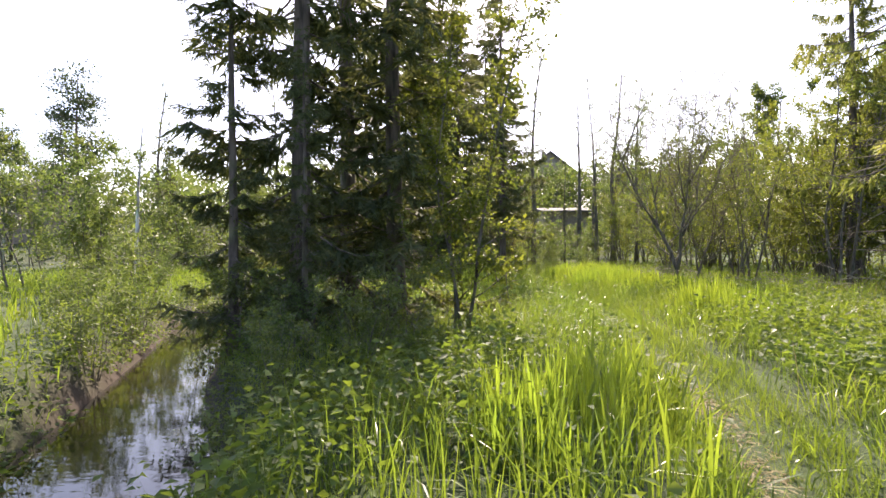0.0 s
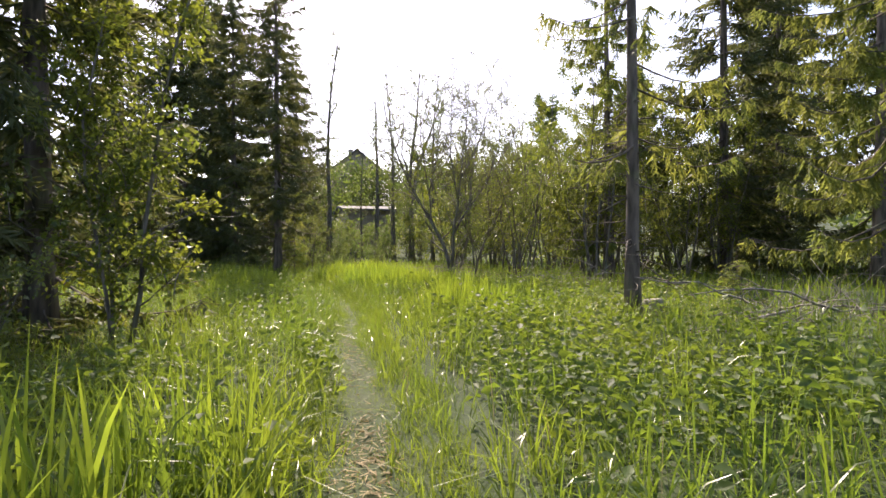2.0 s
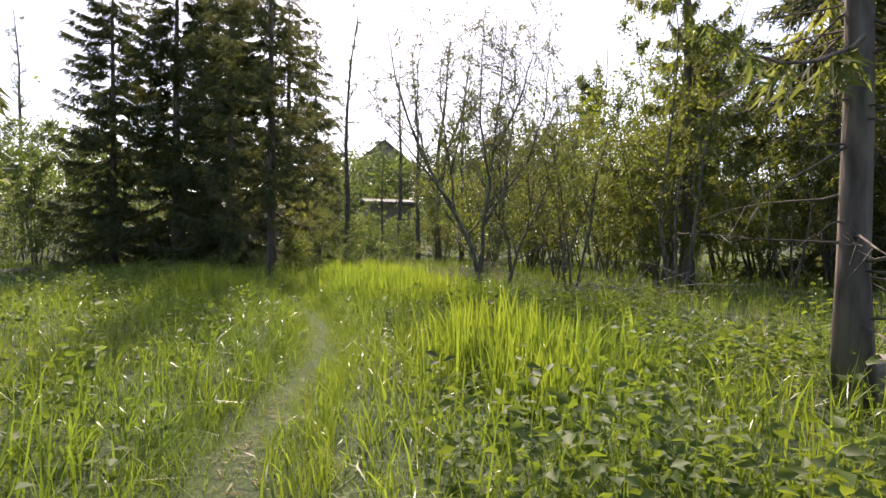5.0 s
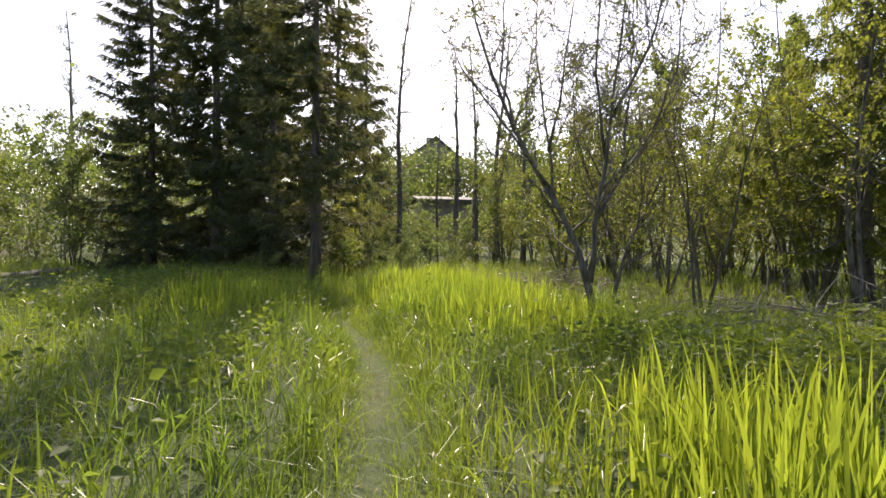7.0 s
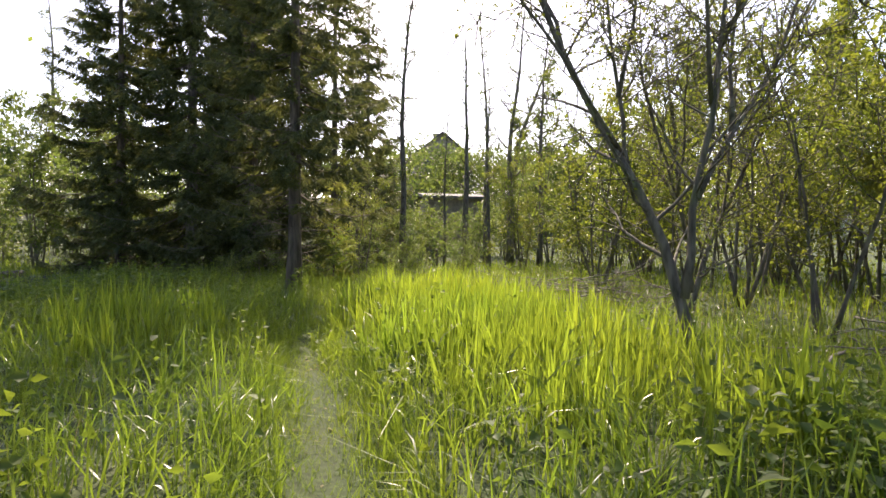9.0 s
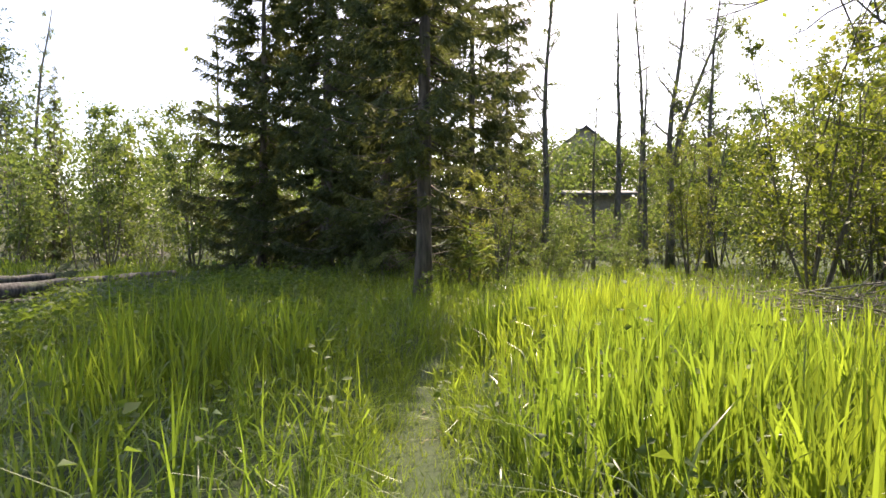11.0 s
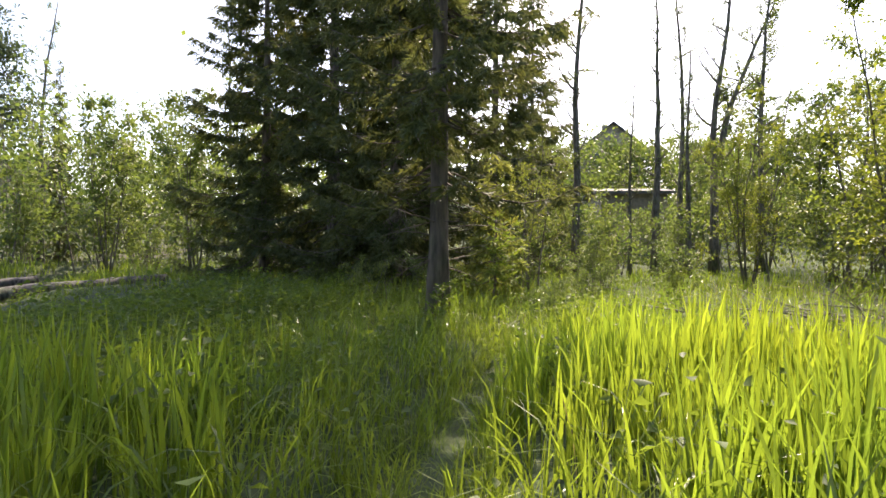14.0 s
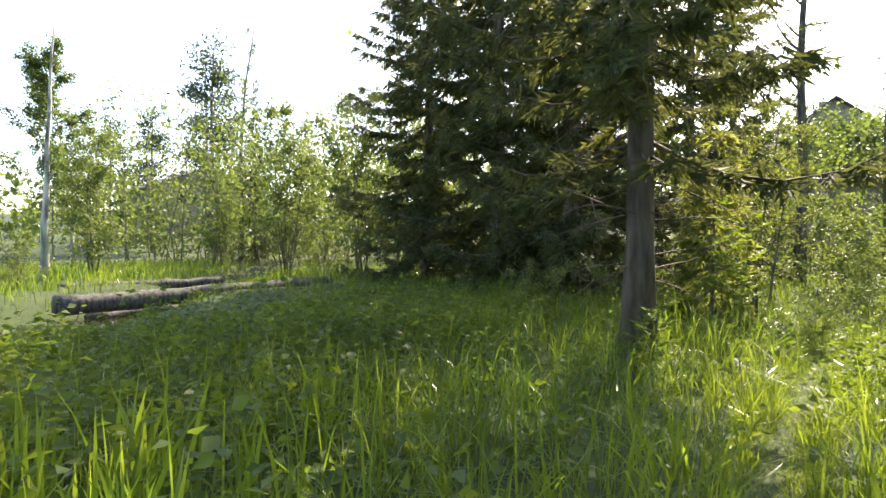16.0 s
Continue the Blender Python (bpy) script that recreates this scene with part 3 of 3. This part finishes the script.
def herby(x, y):
    """Where low broad-leaved herbs take over."""
    m = 0.85 * np.exp(-((x - 5.0) / 1.8) ** 2 - ((y - 6.0) / 3.2) ** 2) + 0.9 * np.exp(-((x - 7.2) / 1.6) ** 2 - ((y - 14.8) / 1.8) ** 2)
    m = m + 1.1 * np.exp(-((x + 1.6) / 3.4) ** 2 - ((y - 25.0) / 4.5) ** 2) + 0.45 * np.exp(-((x - 2.2) / 1.2) ** 2 - ((y - 14.6) / 1.6) ** 2)
    m = m + 1.0 * np.exp(-((along(STREAM, x, y) - 1.2) / 0.7) ** 2) + 0.9 * np.exp(-((x + 0.4) / 1.3) ** 2 - ((y - 5.8) / 2.2) ** 2)
    m = m + 0.9 * np.exp(-((x - 8.6) / 1.7) ** 2 - ((y - 11.8) / 3.2) ** 2)
    m = m + 0.7 * np.exp(-((x - 5.2) / 1.0) ** 2 - ((y - 26.0) / 3.0) ** 2)
    return np.clip(m + 0.35 * wave(x * 1.3, y * 1.3, 31), 0, 1)


def trodden(x, y):
    """The low, open bank in front of the fallen logs."""
    return 1 - 0.86 * np.exp(-((x + 6.6) / 3.6) ** 2 - ((y - 27.5) / 5.0) ** 2)


def blades(name, x, y, h, w, bend, rng, mat, label, segs=3, away=None):
    """Tapered blades that rise, arch over and droop at the tip; away: the way each one leans."""
    n = len(x)
    z = height(x, y) - 0.02
    h = h * trodden(x, y)
    a, t = rng.uniform(0, 6.28, n), rng.uniform(0, 6.28, n)
    if away is not None:
        a = np.where(rng.uniform(size=n) < 0.8, away + rng.normal(0, 0.5, n), a)
    droop = np.minimum(0.78, 0.62 * bend)
    sx, sy = np.cos(t) * w / 2, np.sin(t) * w / 2
    cols = []
    for k in range(segs + 1):
        u = k / segs
        out = bend * h * u ** 1.8
        cx, cy, cz = x + np.cos(a) * out, y + np.sin(a) * out, z + h * (u - droop * u ** 2.6)
        f = 1.0 - 0.25 * (1 - u) if u < 0.6 else 0.75
        if k < segs:
            cols += [np.stack([cx - sx * f, cy - sy * f, cz], 1), np.stack([cx + sx * f, cy + sy * f, cz], 1)]
        else:
            cols.append(np.stack([cx, cy, cz], 1))
    faces = [(2 * k, 2 * k + 1, 2 * k + 3, 2 * k + 2) for k in range(segs - 1)] + [(2 * segs - 2, 2 * segs - 1, 2 * segs)]
    tagged(new(name, array_mesh(name, np.stack(cols, 1), faces, n, 2 * segs + 1, mat)), label, "grass", kind="stuff")


def make_grass():
    rng = np.random.RandomState(5)
    # near the footpath
    x, y = scatter(rng, 230000, (-5, 11.5, 0.5, 33))
    cx, cy = scatter(rng, 17000, (-5, 11.5, 0.5, 33))
    tuft, loose = rng.randint(0, len(cx), len(x)), rng.uniform(size=len(x)) < 0.3
    away = rng.uniform(0, 6.28, len(x))
    reach = np.abs(rng.normal(0, 0.045, len(x)))
    x = np.where(loose, x, cx[tuft] + np.cos(away) * reach)
    y = np.where(loose, y, cy[tuft] + np.sin(away) * reach)
    lush = rng.uniform(0.7, 1.3, len(cx))[tuft]
    p, s, e = from_path(x, y), along(STREAM, x, y), along(NEAR_LINE, x, y)
    herb, reed = herby(x, y), reedy(x, y)
    keep = rng.uniform(size=len(x)) < np.where(e < 3.2, 1.0, np.where(e < 6, 0.5, 0.25)) * (1 - 0.45 * herb) * (0.75 + 0.25 * wave(x * 5, y * 5, 41)) * 0.74
    keep &= (s > 0.95 + 0.8 * np.exp(-((y - 28) / 3.5) ** 2)) & (p + 0.12 * wave(x * 4, y * 4, 42) > 0.18) & (p > 0.12)
    x, y, p, herb, reed, away, lush = x[keep], y[keep], p[keep], herb[keep], reed[keep], away[keep], lush[keep]
    n = len(x)
    h = (0.52 + 0.16 * reed) * rng.uniform(0.55, 1.15, n) * (0.45 + 0.55 * smooth(0.12, 0.5, p)) + 0.06
    tall_tuft = wave(x * 6, y * 6, 43)
    h *= (1 + 0.22 * tall_tuft) * lush * (0.5 + 0.5 * smooth(0.1, 0.4, along(EYE_LINE, x, y)))
    w = (0.012 + 0.003 * reed) * rng.uniform(0.7, 1.3, n)
    bend = np.abs(rng.normal(0.38, 0.42, n)) * (1.3 - 0.9 * reed) + 0.05
    blades("meadow_grass", x, y, h, w, bend, rng, GRASS, "lush sunlit green meadow grass with arching blades", 3, away)
    # upright reed grass in clumps
    x, y = scatter(rng, 60000, (-1, 10.5, 0.5, 27))
    cx, cy = scatter(rng, 2600, (-1, 10.5, 0.5, 27))
    tuft = rng.randint(0, len(cx), len(x))
    x, y = cx[tuft] + rng.normal(0, 0.09, len(x)), cy[tuft] + rng.normal(0, 0.09, len(x))
    reed = reedy(x, y)
    keep = (reed > 0.42) & (rng.uniform(size=len(x)) < 0.95 * reed) & (from_path(x, y) > 0.34) & (along(STREAM, x, y) > 1.3) & (along(EYE_LINE, x, y) > 0.45)
    x, y, reed, tuft = x[keep], y[keep], reed[keep], tuft[keep]
    n = len(x)
    tall = rng.uniform(0.75, 1.15, len(cx))[tuft] * rng.uniform(0.6, 1.1, n) * (0.55 + 0.4 * reed)
    blades("reed_grass", x, y, tall, rng.uniform(0.014, 0.026, n), np.abs(rng.normal(0.08, 0.14, n)) + 0.02, rng, REED, "tall upright broad-bladed reed grass, bright where the sun shines through", 4)
    # trodden straw on the footpath
    x, y = scatter(rng, 130000, (-1, 7, 0.5, 20))
    p = from_path(x, y)
    keep = (p < 0.26) & (rng.uniform(size=len(x)) < (1 - 0.92 * smooth(8, 11, y)) * (1 - p / 0.28) * np.clip(0.55 + 0.9 * wave(x * 2.6, y * 2.6, 46), 0.05, 1))
    x, y = x[keep], y[keep]
    n, a = len(x), rng.uniform(0, 6.28, int(keep.sum()))
    ln, wd, z = rng.uniform(0.012, 0.05, n), rng.uniform(0.0015, 0.006, n), height(x, y) + rng.uniform(0.004, 0.02, n)
    ux, uy = np.cos(a), np.sin(a)
    bits = [np.stack([x + ux * ln * i - uy * wd * j, y + uy * ln * i + ux * wd * j, z + rng.uniform(0, 0.012, n)], 1) for i, j in ((-1, -1), (1, -1), (1, 1), (-1, 1))]
    tagged(new("path_straw", array_mesh("path_straw", np.stack(bits, 1), [(0, 1, 2, 3)], n, 4, DRY)), "flattened pale straw and dead leaves on the footpath", "straw", kind="stuff")
    # short turf on the footpath
    x, y = scatter(rng, 420000, (-1, 7, 0.5, 33))
    p = from_path(x, y)
    keep = (p < 0.62) & (rng.uniform(size=len(x)) < smooth(-0.05, 0.18, p + 0.10 * wave(x * 5, y * 5, 44)) * 0.5 + 0.5)
    x, y, p = x[keep], y[keep], p[keep]
    n = len(x)
    blades("path_turf", x, y, rng.uniform(0.03, 0.17, n) * (0.35 + p * 3.2 + 0.45 * smooth(8, 11, y)), rng.uniform(0.006, 0.013, n), rng.uniform(0.1, 0.9, n), rng, GRASS, "short trodden turf along the footpath", 1)
    # dry straws
    x, y = scatter(rng, 9000, (-5, 14, 0.5, 33))
    p, s = from_path(x, y), along(STREAM, x, y)
    keep = (p > 0.3) & (s > 1.2) & (rng.uniform(size=len(x)) < 0.25 + 0.75 * smooth(6, 11, x))
    x, y = x[keep], y[keep]
    n = len(x)
    blades("dry_straw", x, y, rng.uniform(0.25, 0.75, n), rng.uniform(0.003, 0.007, n), rng.uniform(0.05, 0.7, n), rng, DRY, "thin dry straws among the grass")
    # farther meadow
    x, y = scatter(rng, 160000, (-32, 42, -6, 62))
    p, s, e = from_path(x, y), along(STREAM, x, y), along(NEAR_LINE, x, y)
    inner = (x > -5) & (x < 11.5) & (y > 0.5) & (y < 33)
    keep = ~inner & (s > 0.95 + 0.8 * np.exp(-((y - 28) / 3.5) ** 2)) & (rng.uniform(size=len(x)) < np.where((x > -24) & (x < -5) & (y > 16) & (y < 40), 1.0, np.clip(11 / (e + 3), 0, 1) ** 1.6)) & (p > 0.3)
    x, y, e = x[keep], y[keep], e[keep]
    n = len(x)
    blades("far_grass", x, y, rng.uniform(0.25, 0.65, n), rng.uniform(0.016, 0.034, n) * (0.6 + e / 28), rng.uniform(0.05, 0.6, n), rng, GRASS, "green grass across the wet meadow", 2)


def make_herbs():
    rng = np.random.RandomState(6)
    x, y = scatter(rng, 60000, (-9, 13, 0.5, 33))
    p, s, e = from_path(x, y), along(STREAM, x, y), along(NEAR_LINE, x, y)
    herb = herby(x, y)
    keep = (p > 0.28) & (s > 0.75 + 0.8 * np.exp(-((y - 28) / 3.5) ** 2)) & (rng.uniform(size=len(x)) < (0.06 + 0.64 * smooth(0.25, 0.7, herb)) * np.where(e < 4.5, 1, 0.45) * smooth(0.3, 0.6, along(EYE_LINE, x, y)))
    x, y = x[keep], y[keep]
    n, per = len(x), 9
    tall = rng.uniform(0.22, 0.62, n) * (1 + 0.6 * wave(x * 3.5, y * 3.5, 33)) * trodden(x, y)
    z = height(x, y)
    lean = rng.normal(0, 0.12, (n, 2))
    pos, d, ln = [], [], []
    for k in range(per):
        u = 0.25 + 0.75 * (k + rng.uniform(0, 0.8, n)) / per
        a = k * 2.4 + rng.uniform(0, 1.5, n)
        q = np.stack([x + lean[:, 0] * u, y + lean[:, 1] * u, z + tall * u], 1)
        o = np.stack([np.cos(a), np.sin(a), rng.uniform(-0.35, 0.4, n)], 1)
        pos.append(q + o * rng.uniform(0.01, 0.06, (n, 1))), d.append(o), ln.append(rng.uniform(0.05, 0.105, n))
    pos, d, ln = np.concatenate(pos), np.concatenate(d), np.concatenate(ln)
    tagged(new("herbs", leaves_mesh("herbs", pos, d, ln, ln * rng.uniform(0.5, 0.75, len(ln)), HERB, rng)), "broad-leaved green herbs growing among the grass", "herbs", kind="stuff")
    b = np.stack([np.stack([x - 0.003, y, z], 1), np.stack([x + 0.003, y, z], 1), np.stack([x + lean[:, 0], y + lean[:, 1], z + tall], 1)], 1)
    tagged(new("herb_stalks", array_mesh("herb_stalks", b, [(0, 1, 2)], n, 3, HERB)), "thin green stalks of the herbs", "herbs", kind="stuff")


make_grass()
make_herbs()


# ---- fallen wood ----
def fallen_log(x0, y0, z0, x1, y1, z1, r, seed, stubs):
    rng = np.random.RandomState(seed)
    a, c = np.array([x0, y0, z0]), np.array([x1, y1, z1])
    u = np.linspace(0, 1, 14)[:, None]
    pts = a + (c - a) * u + rng.normal(0, 0.02, (14, 3))
    root = new("fallen_log")
    root.location = a
    body = Build()
    body.tube(pts - a, r * np.linspace(1.1, 0.7, 14) * rng.uniform(0.93, 1.07, 14), 12)
    for k in range(stubs):
        f = rng.uniform(0.05, 0.95)
        p = a + (c - a) * f - a
        d = unit(np.array([rng.normal(0, 0.6), rng.normal(0, 0.6), rng.choice([-1, 1]) * rng.uniform(0.4, 1)]))
        spike = Build()
        spike.tube(limb(rng, p, d, rng.uniform(0.3, 0.75), 3, 0.15, 0), 0.02 * np.linspace(1, 0.3, 4), 4)
        part(root, "branch_stub", spike.mesh("stub", DEADWOOD), "grey broken branch stub")
    part(root, "log", body.mesh("log", LOGBARK))
    return tagged(root, "dark wet fallen trunk lying across the stream", "log", "fallen logs")


fallen_log(-10.2, 27.6, -0.08, -7.4, 34.6, 0.26, 0.23, 51, 16)
fallen_log(-14.4, 30.2, -0.05, -12.2, 34.6, 0.10, 0.2, 52, 12)
fallen_log(-10.9, 28.8, -0.50, -10.2, 32.4, -0.40, 0.12, 53, 9)


def brush_pile(x, y, rx, ry, n, seed, label):
    rng = np.random.RandomState(seed)
    b = Build()
    for k in range(n):
        a = rng.normal(0.3, 0.5) + (math.pi if rng.uniform() < 0.5 else 0)
        px, py = rng.normal(0, rx / 2), rng.normal(0, ry / 2)
        z = float(height(x + px, y + py)) + rng.uniform(0.02, 0.45)
        pts = limb(rng, (px, py, z), (math.cos(a), math.sin(a), rng.uniform(-0.1, 0.3)), rng.uniform(0.8, 2.4), 5, 0.14, -0.02)
        b.tube(pts, rng.uniform(0.006, 0.022) * np.linspace(1, 0.3, 6), 4)
        for q in range(3):
            j = rng.randint(1, 5)
            b.tube(limb(rng, pts[j], unit(pts[j + 1] - pts[j] + rng.normal(0, 0.6, 3)), rng.uniform(0.2, 0.8), 3, 0.2, 0), [0.006, 0.005, 0.003, 0.001], 3)
    ob = new("brush_pile", b.mesh("brush_pile", DEADWOOD))
    ob.location = (x, y, 0)
    return tagged(ob, label, "branches", "brush piles")


brush_pile(8.9, 24.0, 2.4, 2.2, 120, 61, "heap of grey dead branches in the grass")
brush_pile(9.3, 7.2, 1.5, 1.0, 45, 62, "low heap of dry grey twigs")
brush_pile(10.6, 16.2, 2.4, 1.6, 40, 63, "fallen dead branches under the willows")


def stump(x, y, r, tall, seed):
    rng = np.random.RandomState(seed)
    b = Build()
    zs = np.linspace(-0.1, tall, 5)
    b.tube(np.column_stack([rng.normal(0, 0.01, (5, 2)), zs]), r * np.array([1.6, 1.25, 1.05, 1.0, 0.95]), 12)
    root = base_of("tree_stump", x, y, "old grey tree stump in the grass", "stump", dz=0)
    part(root, "wood", b.mesh("stump", DEADWOOD))


stump(8.15, 9.3, 0.17, 0.35, 71)


def stalk_plant(x, y, tall, seed, leaf, pairs, label, name="tall_herb"):
    """An upright stalk with pinnate leaves towards the top."""
    rng = np.random.RandomState(seed)
    b, pos, d, ln = Build(), [], [], []
    for s in range(3):
        pts = limb(rng, (rng.normal(0, 0.06), rng.normal(0, 0.06), 0), (rng.normal(0, 0.1), rng.normal(0, 0.1), 1), tall * rng.uniform(0.7, 1), 6, 0.05, 0.05)
        b.tube(pts, 0.008 * np.linspace(1, 0.4, 7), 5)
        for k in range(pairs):
            f = 0.35 + 0.65 * k / pairs
            p = pts[min(int(f * 6), 5)] + (pts[min(int(f * 6) + 1, 6)] - pts[min(int(f * 6), 5)]) * (f * 6 % 1)
            a = k * 2.4 + rng.uniform(0, 1)
            o = np.array([math.cos(a), math.sin(a), 0.5])
            sd = np.array([-math.sin(a), math.cos(a), 0])
            for q in range(4):
                for g in (-1, 1):
                    pos.append(p + o * leaf * (0.5 + q * 0.45)), d.append(o * 0.5 + sd * g), ln.append(leaf * rng.uniform(0.7, 1))
    root = base_of(name, x, y, label, "plant", dz=0)
    part(root, "stalks", b.mesh("stalks", HERB))
    ln = np.array(ln)
    part(root, "leaves", leaves_mesh("leaves", np.array(pos), np.array(d), ln, ln * 0.42, HERB, rng))


stalk_plant(3.95, 27.6, 1.9, 81, 0.11, 16, "pale green rowan sapling with feathered leaves", "rowan_sapling")
stalk_plant(1.4, 16.2, 1.1, 82, 0.05, 9, "single tall herb above the grass")
stalk_plant(3.0, 24.9, 0.9, 83, 0.08, 9, "leafy herb beside the spruce trunk")


# ---- far houses ----
def house(x, y, z, w, d, wall, rise, label, roofmat, turn=0, chimney=True):
    root = new("house")
    root.location, root.rotation_euler = (x, y, z), (0, 0, radians(turn))
    b = Build()
    b.box(-w / 2, -d / 2, -4, w / 2, d / 2, wall)
    b.add([(-w / 2, -d / 2, wall), (w / 2, -d / 2, wall), (0, -d / 2, wall + rise), (-w / 2, d / 2, wall), (w / 2, d / 2, wall), (0, d / 2, wall + rise)],
          [(0, 1, 2), (3, 5, 4)])
    part(root, "wall", b.mesh("wall", TIMBER, False))
    r, e, k = Build(), 0.5, rise / (w / 2)
    for s in (-1, 1):
        v = []
        for yy in (-d / 2 - e, d / 2 + e):
            for xx, zz in ((0, wall + rise), (s * (w / 2 + e), wall - e * k)):
                v += [(xx, yy, zz + 0.02), (xx, yy, zz + 0.22)]
        r.add(v, [(0, 1, 3, 2), (4, 6, 7, 5), (1, 5, 7, 3), (0, 2, 6, 4), (2, 3, 7, 6), (0, 4, 5, 1)])
    part(root, "roof", r.mesh("roof", roofmat, False))
    for xx in (-w / 4, w / 4):
        g = Build()
        g.box(xx - 0.5, -d / 2 - 0.05, wall - 1.8, xx + 0.5, -d / 2 + 0.05, wall - 0.5)
        part(root, "window", g.mesh("window", PANE, False))
    if chimney:
        c = Build()
        c.box(-0.35, 0.6, wall + rise - 0.8, 0.35, 1.3, wall + rise + 1.0)
        part(root, "chimney", c.mesh("chimney", TIMBER, False))
    return tagged(root, label, "house", "far houses")


house(16.9, 90, 8.0, 7.5, 9, 5.6, 3.0, "dark-roofed gabled house on the rise", ROOF)
house(13.2, 61, 1.5, 6, 4.6, 3.9, 0.45, "low shed with a pale sheet roof behind bushes", PALEROOF, 90, False)
house(-54, 70, 3.5, 12, 9, 4.6, 2.6, "pale-roofed house beyond the trees", PALEROOF, 70, False)


# ---- far woods ----
def far_pine(x, y, tall, seed):
    rng = np.random.RandomState(seed)
    b = Build()
    zs = np.linspace(0, tall, 9)
    b.tube(np.column_stack([rng.normal(0, 0.06, (9, 2)).cumsum(0), zs]), 0.28 * (1 - zs / tall * 0.85), 7)
    pos = []
    for k in range(26):
        f = rng.uniform(0.42, 1)
        a, ln = rng.uniform(0, 6.28), tall * 0.20 * (1.25 - f) * rng.uniform(0.5, 1.1) + 0.5
        pts = limb(rng, (0, 0, f * tall), (math.cos(a), math.sin(a), 0.15), ln, 4, 0.15, 0.03)
        b.tube(pts, 0.06 * np.linspace(1, 0.3, 5), 4, False)
        for j in (2, 3, 4):
            pos.append(pts[j] + rng.normal(0, 1, (46, 3)) * np.array([0.75, 0.75, 0.45]))
    pos = np.concatenate(pos)
    n = len(pos)
    root = base_of("pine", x, y, "tall far pine with clumped blue-green crown", "tree", "pines")
    part(root, "trunk", b.mesh("wood", BARK))
    ln = rng.uniform(0.25, 0.55, n)
    part(root, "needles", leaves_mesh("needles", pos, rng.normal(0, 1, (n, 3)) + np.array([0, 0, 0.5]), ln, ln * 0.45, PINENEEDLE, rng))
    return root


pine = far_pine(-40.5, 60.5, 20, 91)
put(pine, -46, 58, 100, 0.68)
put(pine, -49.5, 56, 200, 0.66)
put(pine, -44, 63, 200, 0.75)
put(pine, -33, 66, 300, 0.62)


def far_woods():
    """The ring of woods that closes the view, as uneven crowns of leaf clumps."""
    rng = np.random.RandomState(95)
    pos, size = [], []
    for k in range(250):
        a = rng.uniform(0, 2 * math.pi)
        dist = rng.uniform(58, 105)
        x, y = dist * math.sin(a), 18 + dist * math.cos(a)
        if abs(x - 15) < 9 and y > 60 and y < 100:
            continue
        t = rng.uniform(6, 11) * (1.25 if y < 40 else 0.85)
        g, r = float(height(x, y)), t * rng.uniform(0.28, 0.42)
        m = 130
        q = unit(rng.normal(size=(m, 3))) * rng.uniform(0.5, 1.05, (m, 1))
        lump = 1 + 0.25 * np.sin(q[:, :1] * 5 + k) * np.cos(q[:, 1:2] * 4)
        pos.append(np.array([x, y, g + t * 0.52]) + q * lump * np.array([r, r, t * 0.52]))
        size.append(rng.uniform(0.35, 0.85, m))
    pos, size = np.concatenate(pos), np.concatenate(size)
    n = len(pos)
    tagged(new("far_woods", leaves_mesh("far_woods", pos, rng.normal(0, 1, (n, 3)), size * 1.3, size, BIRCH, rng)), "mixed green woods round the meadow", "woods", kind="stuff")


def thicket(name, seed, n, box, tall, leaf, mat, label, clear):
    """A dense belt of bushes, too tangled to tell apart."""
    rng = np.random.RandomState(seed)
    pos, size, wood = [], [], Build()
    for k in range(n):
        x, y = rng.uniform(box[0], box[1]), rng.uniform(box[2], box[3])
        if clear(x, y):
            continue
        t = rng.uniform(*tall)
        g, r = float(height(x, y)), t * rng.uniform(0.22, 0.34)
        wood.tube(limb(rng, (x, y, g), (rng.normal(0, 0.15), rng.normal(0, 0.15), 1), t * 0.9, 5, 0.1, 0.1), 0.05 * np.linspace(1, 0.3, 6), 4, False)
        for c in range(7):
            u = rng.uniform(0.12, 0.95)
            mid = np.array([x, y, g + t * u]) + rng.normal(0, 0.55, 3) * r * np.array([1, 1, 0.3])
            m = 38
            pos.append(mid + rng.normal(0, 0.34, (m, 3)) * r * (1.25 - 0.7 * u) * np.array([1, 1, 0.9]))
            size.append(leaf * rng.uniform(0.6, 1.4, m))
    pos, size = np.concatenate(pos), np.concatenate(size)
    root = new(name)
    part(root, "stems", wood.mesh("stems", GREYBARK))["kind"] = "stuff"
    part(root, "leaves", leaves_mesh("leaves", pos, rng.normal(0, 1, (len(pos), 3)), size, size * 0.7, mat, rng))["kind"] = "stuff"
    tagged(root, label, "bushes", kind="stuff")


thicket("thicket", 101, 80, (13, 31, 23, 42), (5.5, 10.5), 0.15, LEAF, "yellow-green tangle of willow bushes", lambda x, y: x < 12 + 0.12 * (y - 23))
thicket("thicket", 102, 120, (-34, -3, 41, 60), (6, 11.0), 0.24, BIRCH, "green belt of alder bushes beyond the stream", lambda x, y: x > -3.5 - 0.1 * (y - 41))
thicket("thicket", 103, 60, (3, 34, 46, 70), (3.5, 5.5), 0.19, BIRCH, "green bushes on the rising ground", lambda x, y: 8.5 < x < 18.5 and 55.5 < y < 65)
thicket("thicket", 104, 26, (-26, -9, 6, 22), (2.5, 5), 0.13, BIRCH, "green bushes on the far bank of the stream", lambda x, y: along(STREAM, np.array(x), np.array(y)) < 3.2)
thicket("thicket", 105, 95, (7, 30, 66, 82), (6.6, 8.0), 0.34, BIRCH, "green trees hiding the house on the rise", lambda x, y: False)

far_woods()
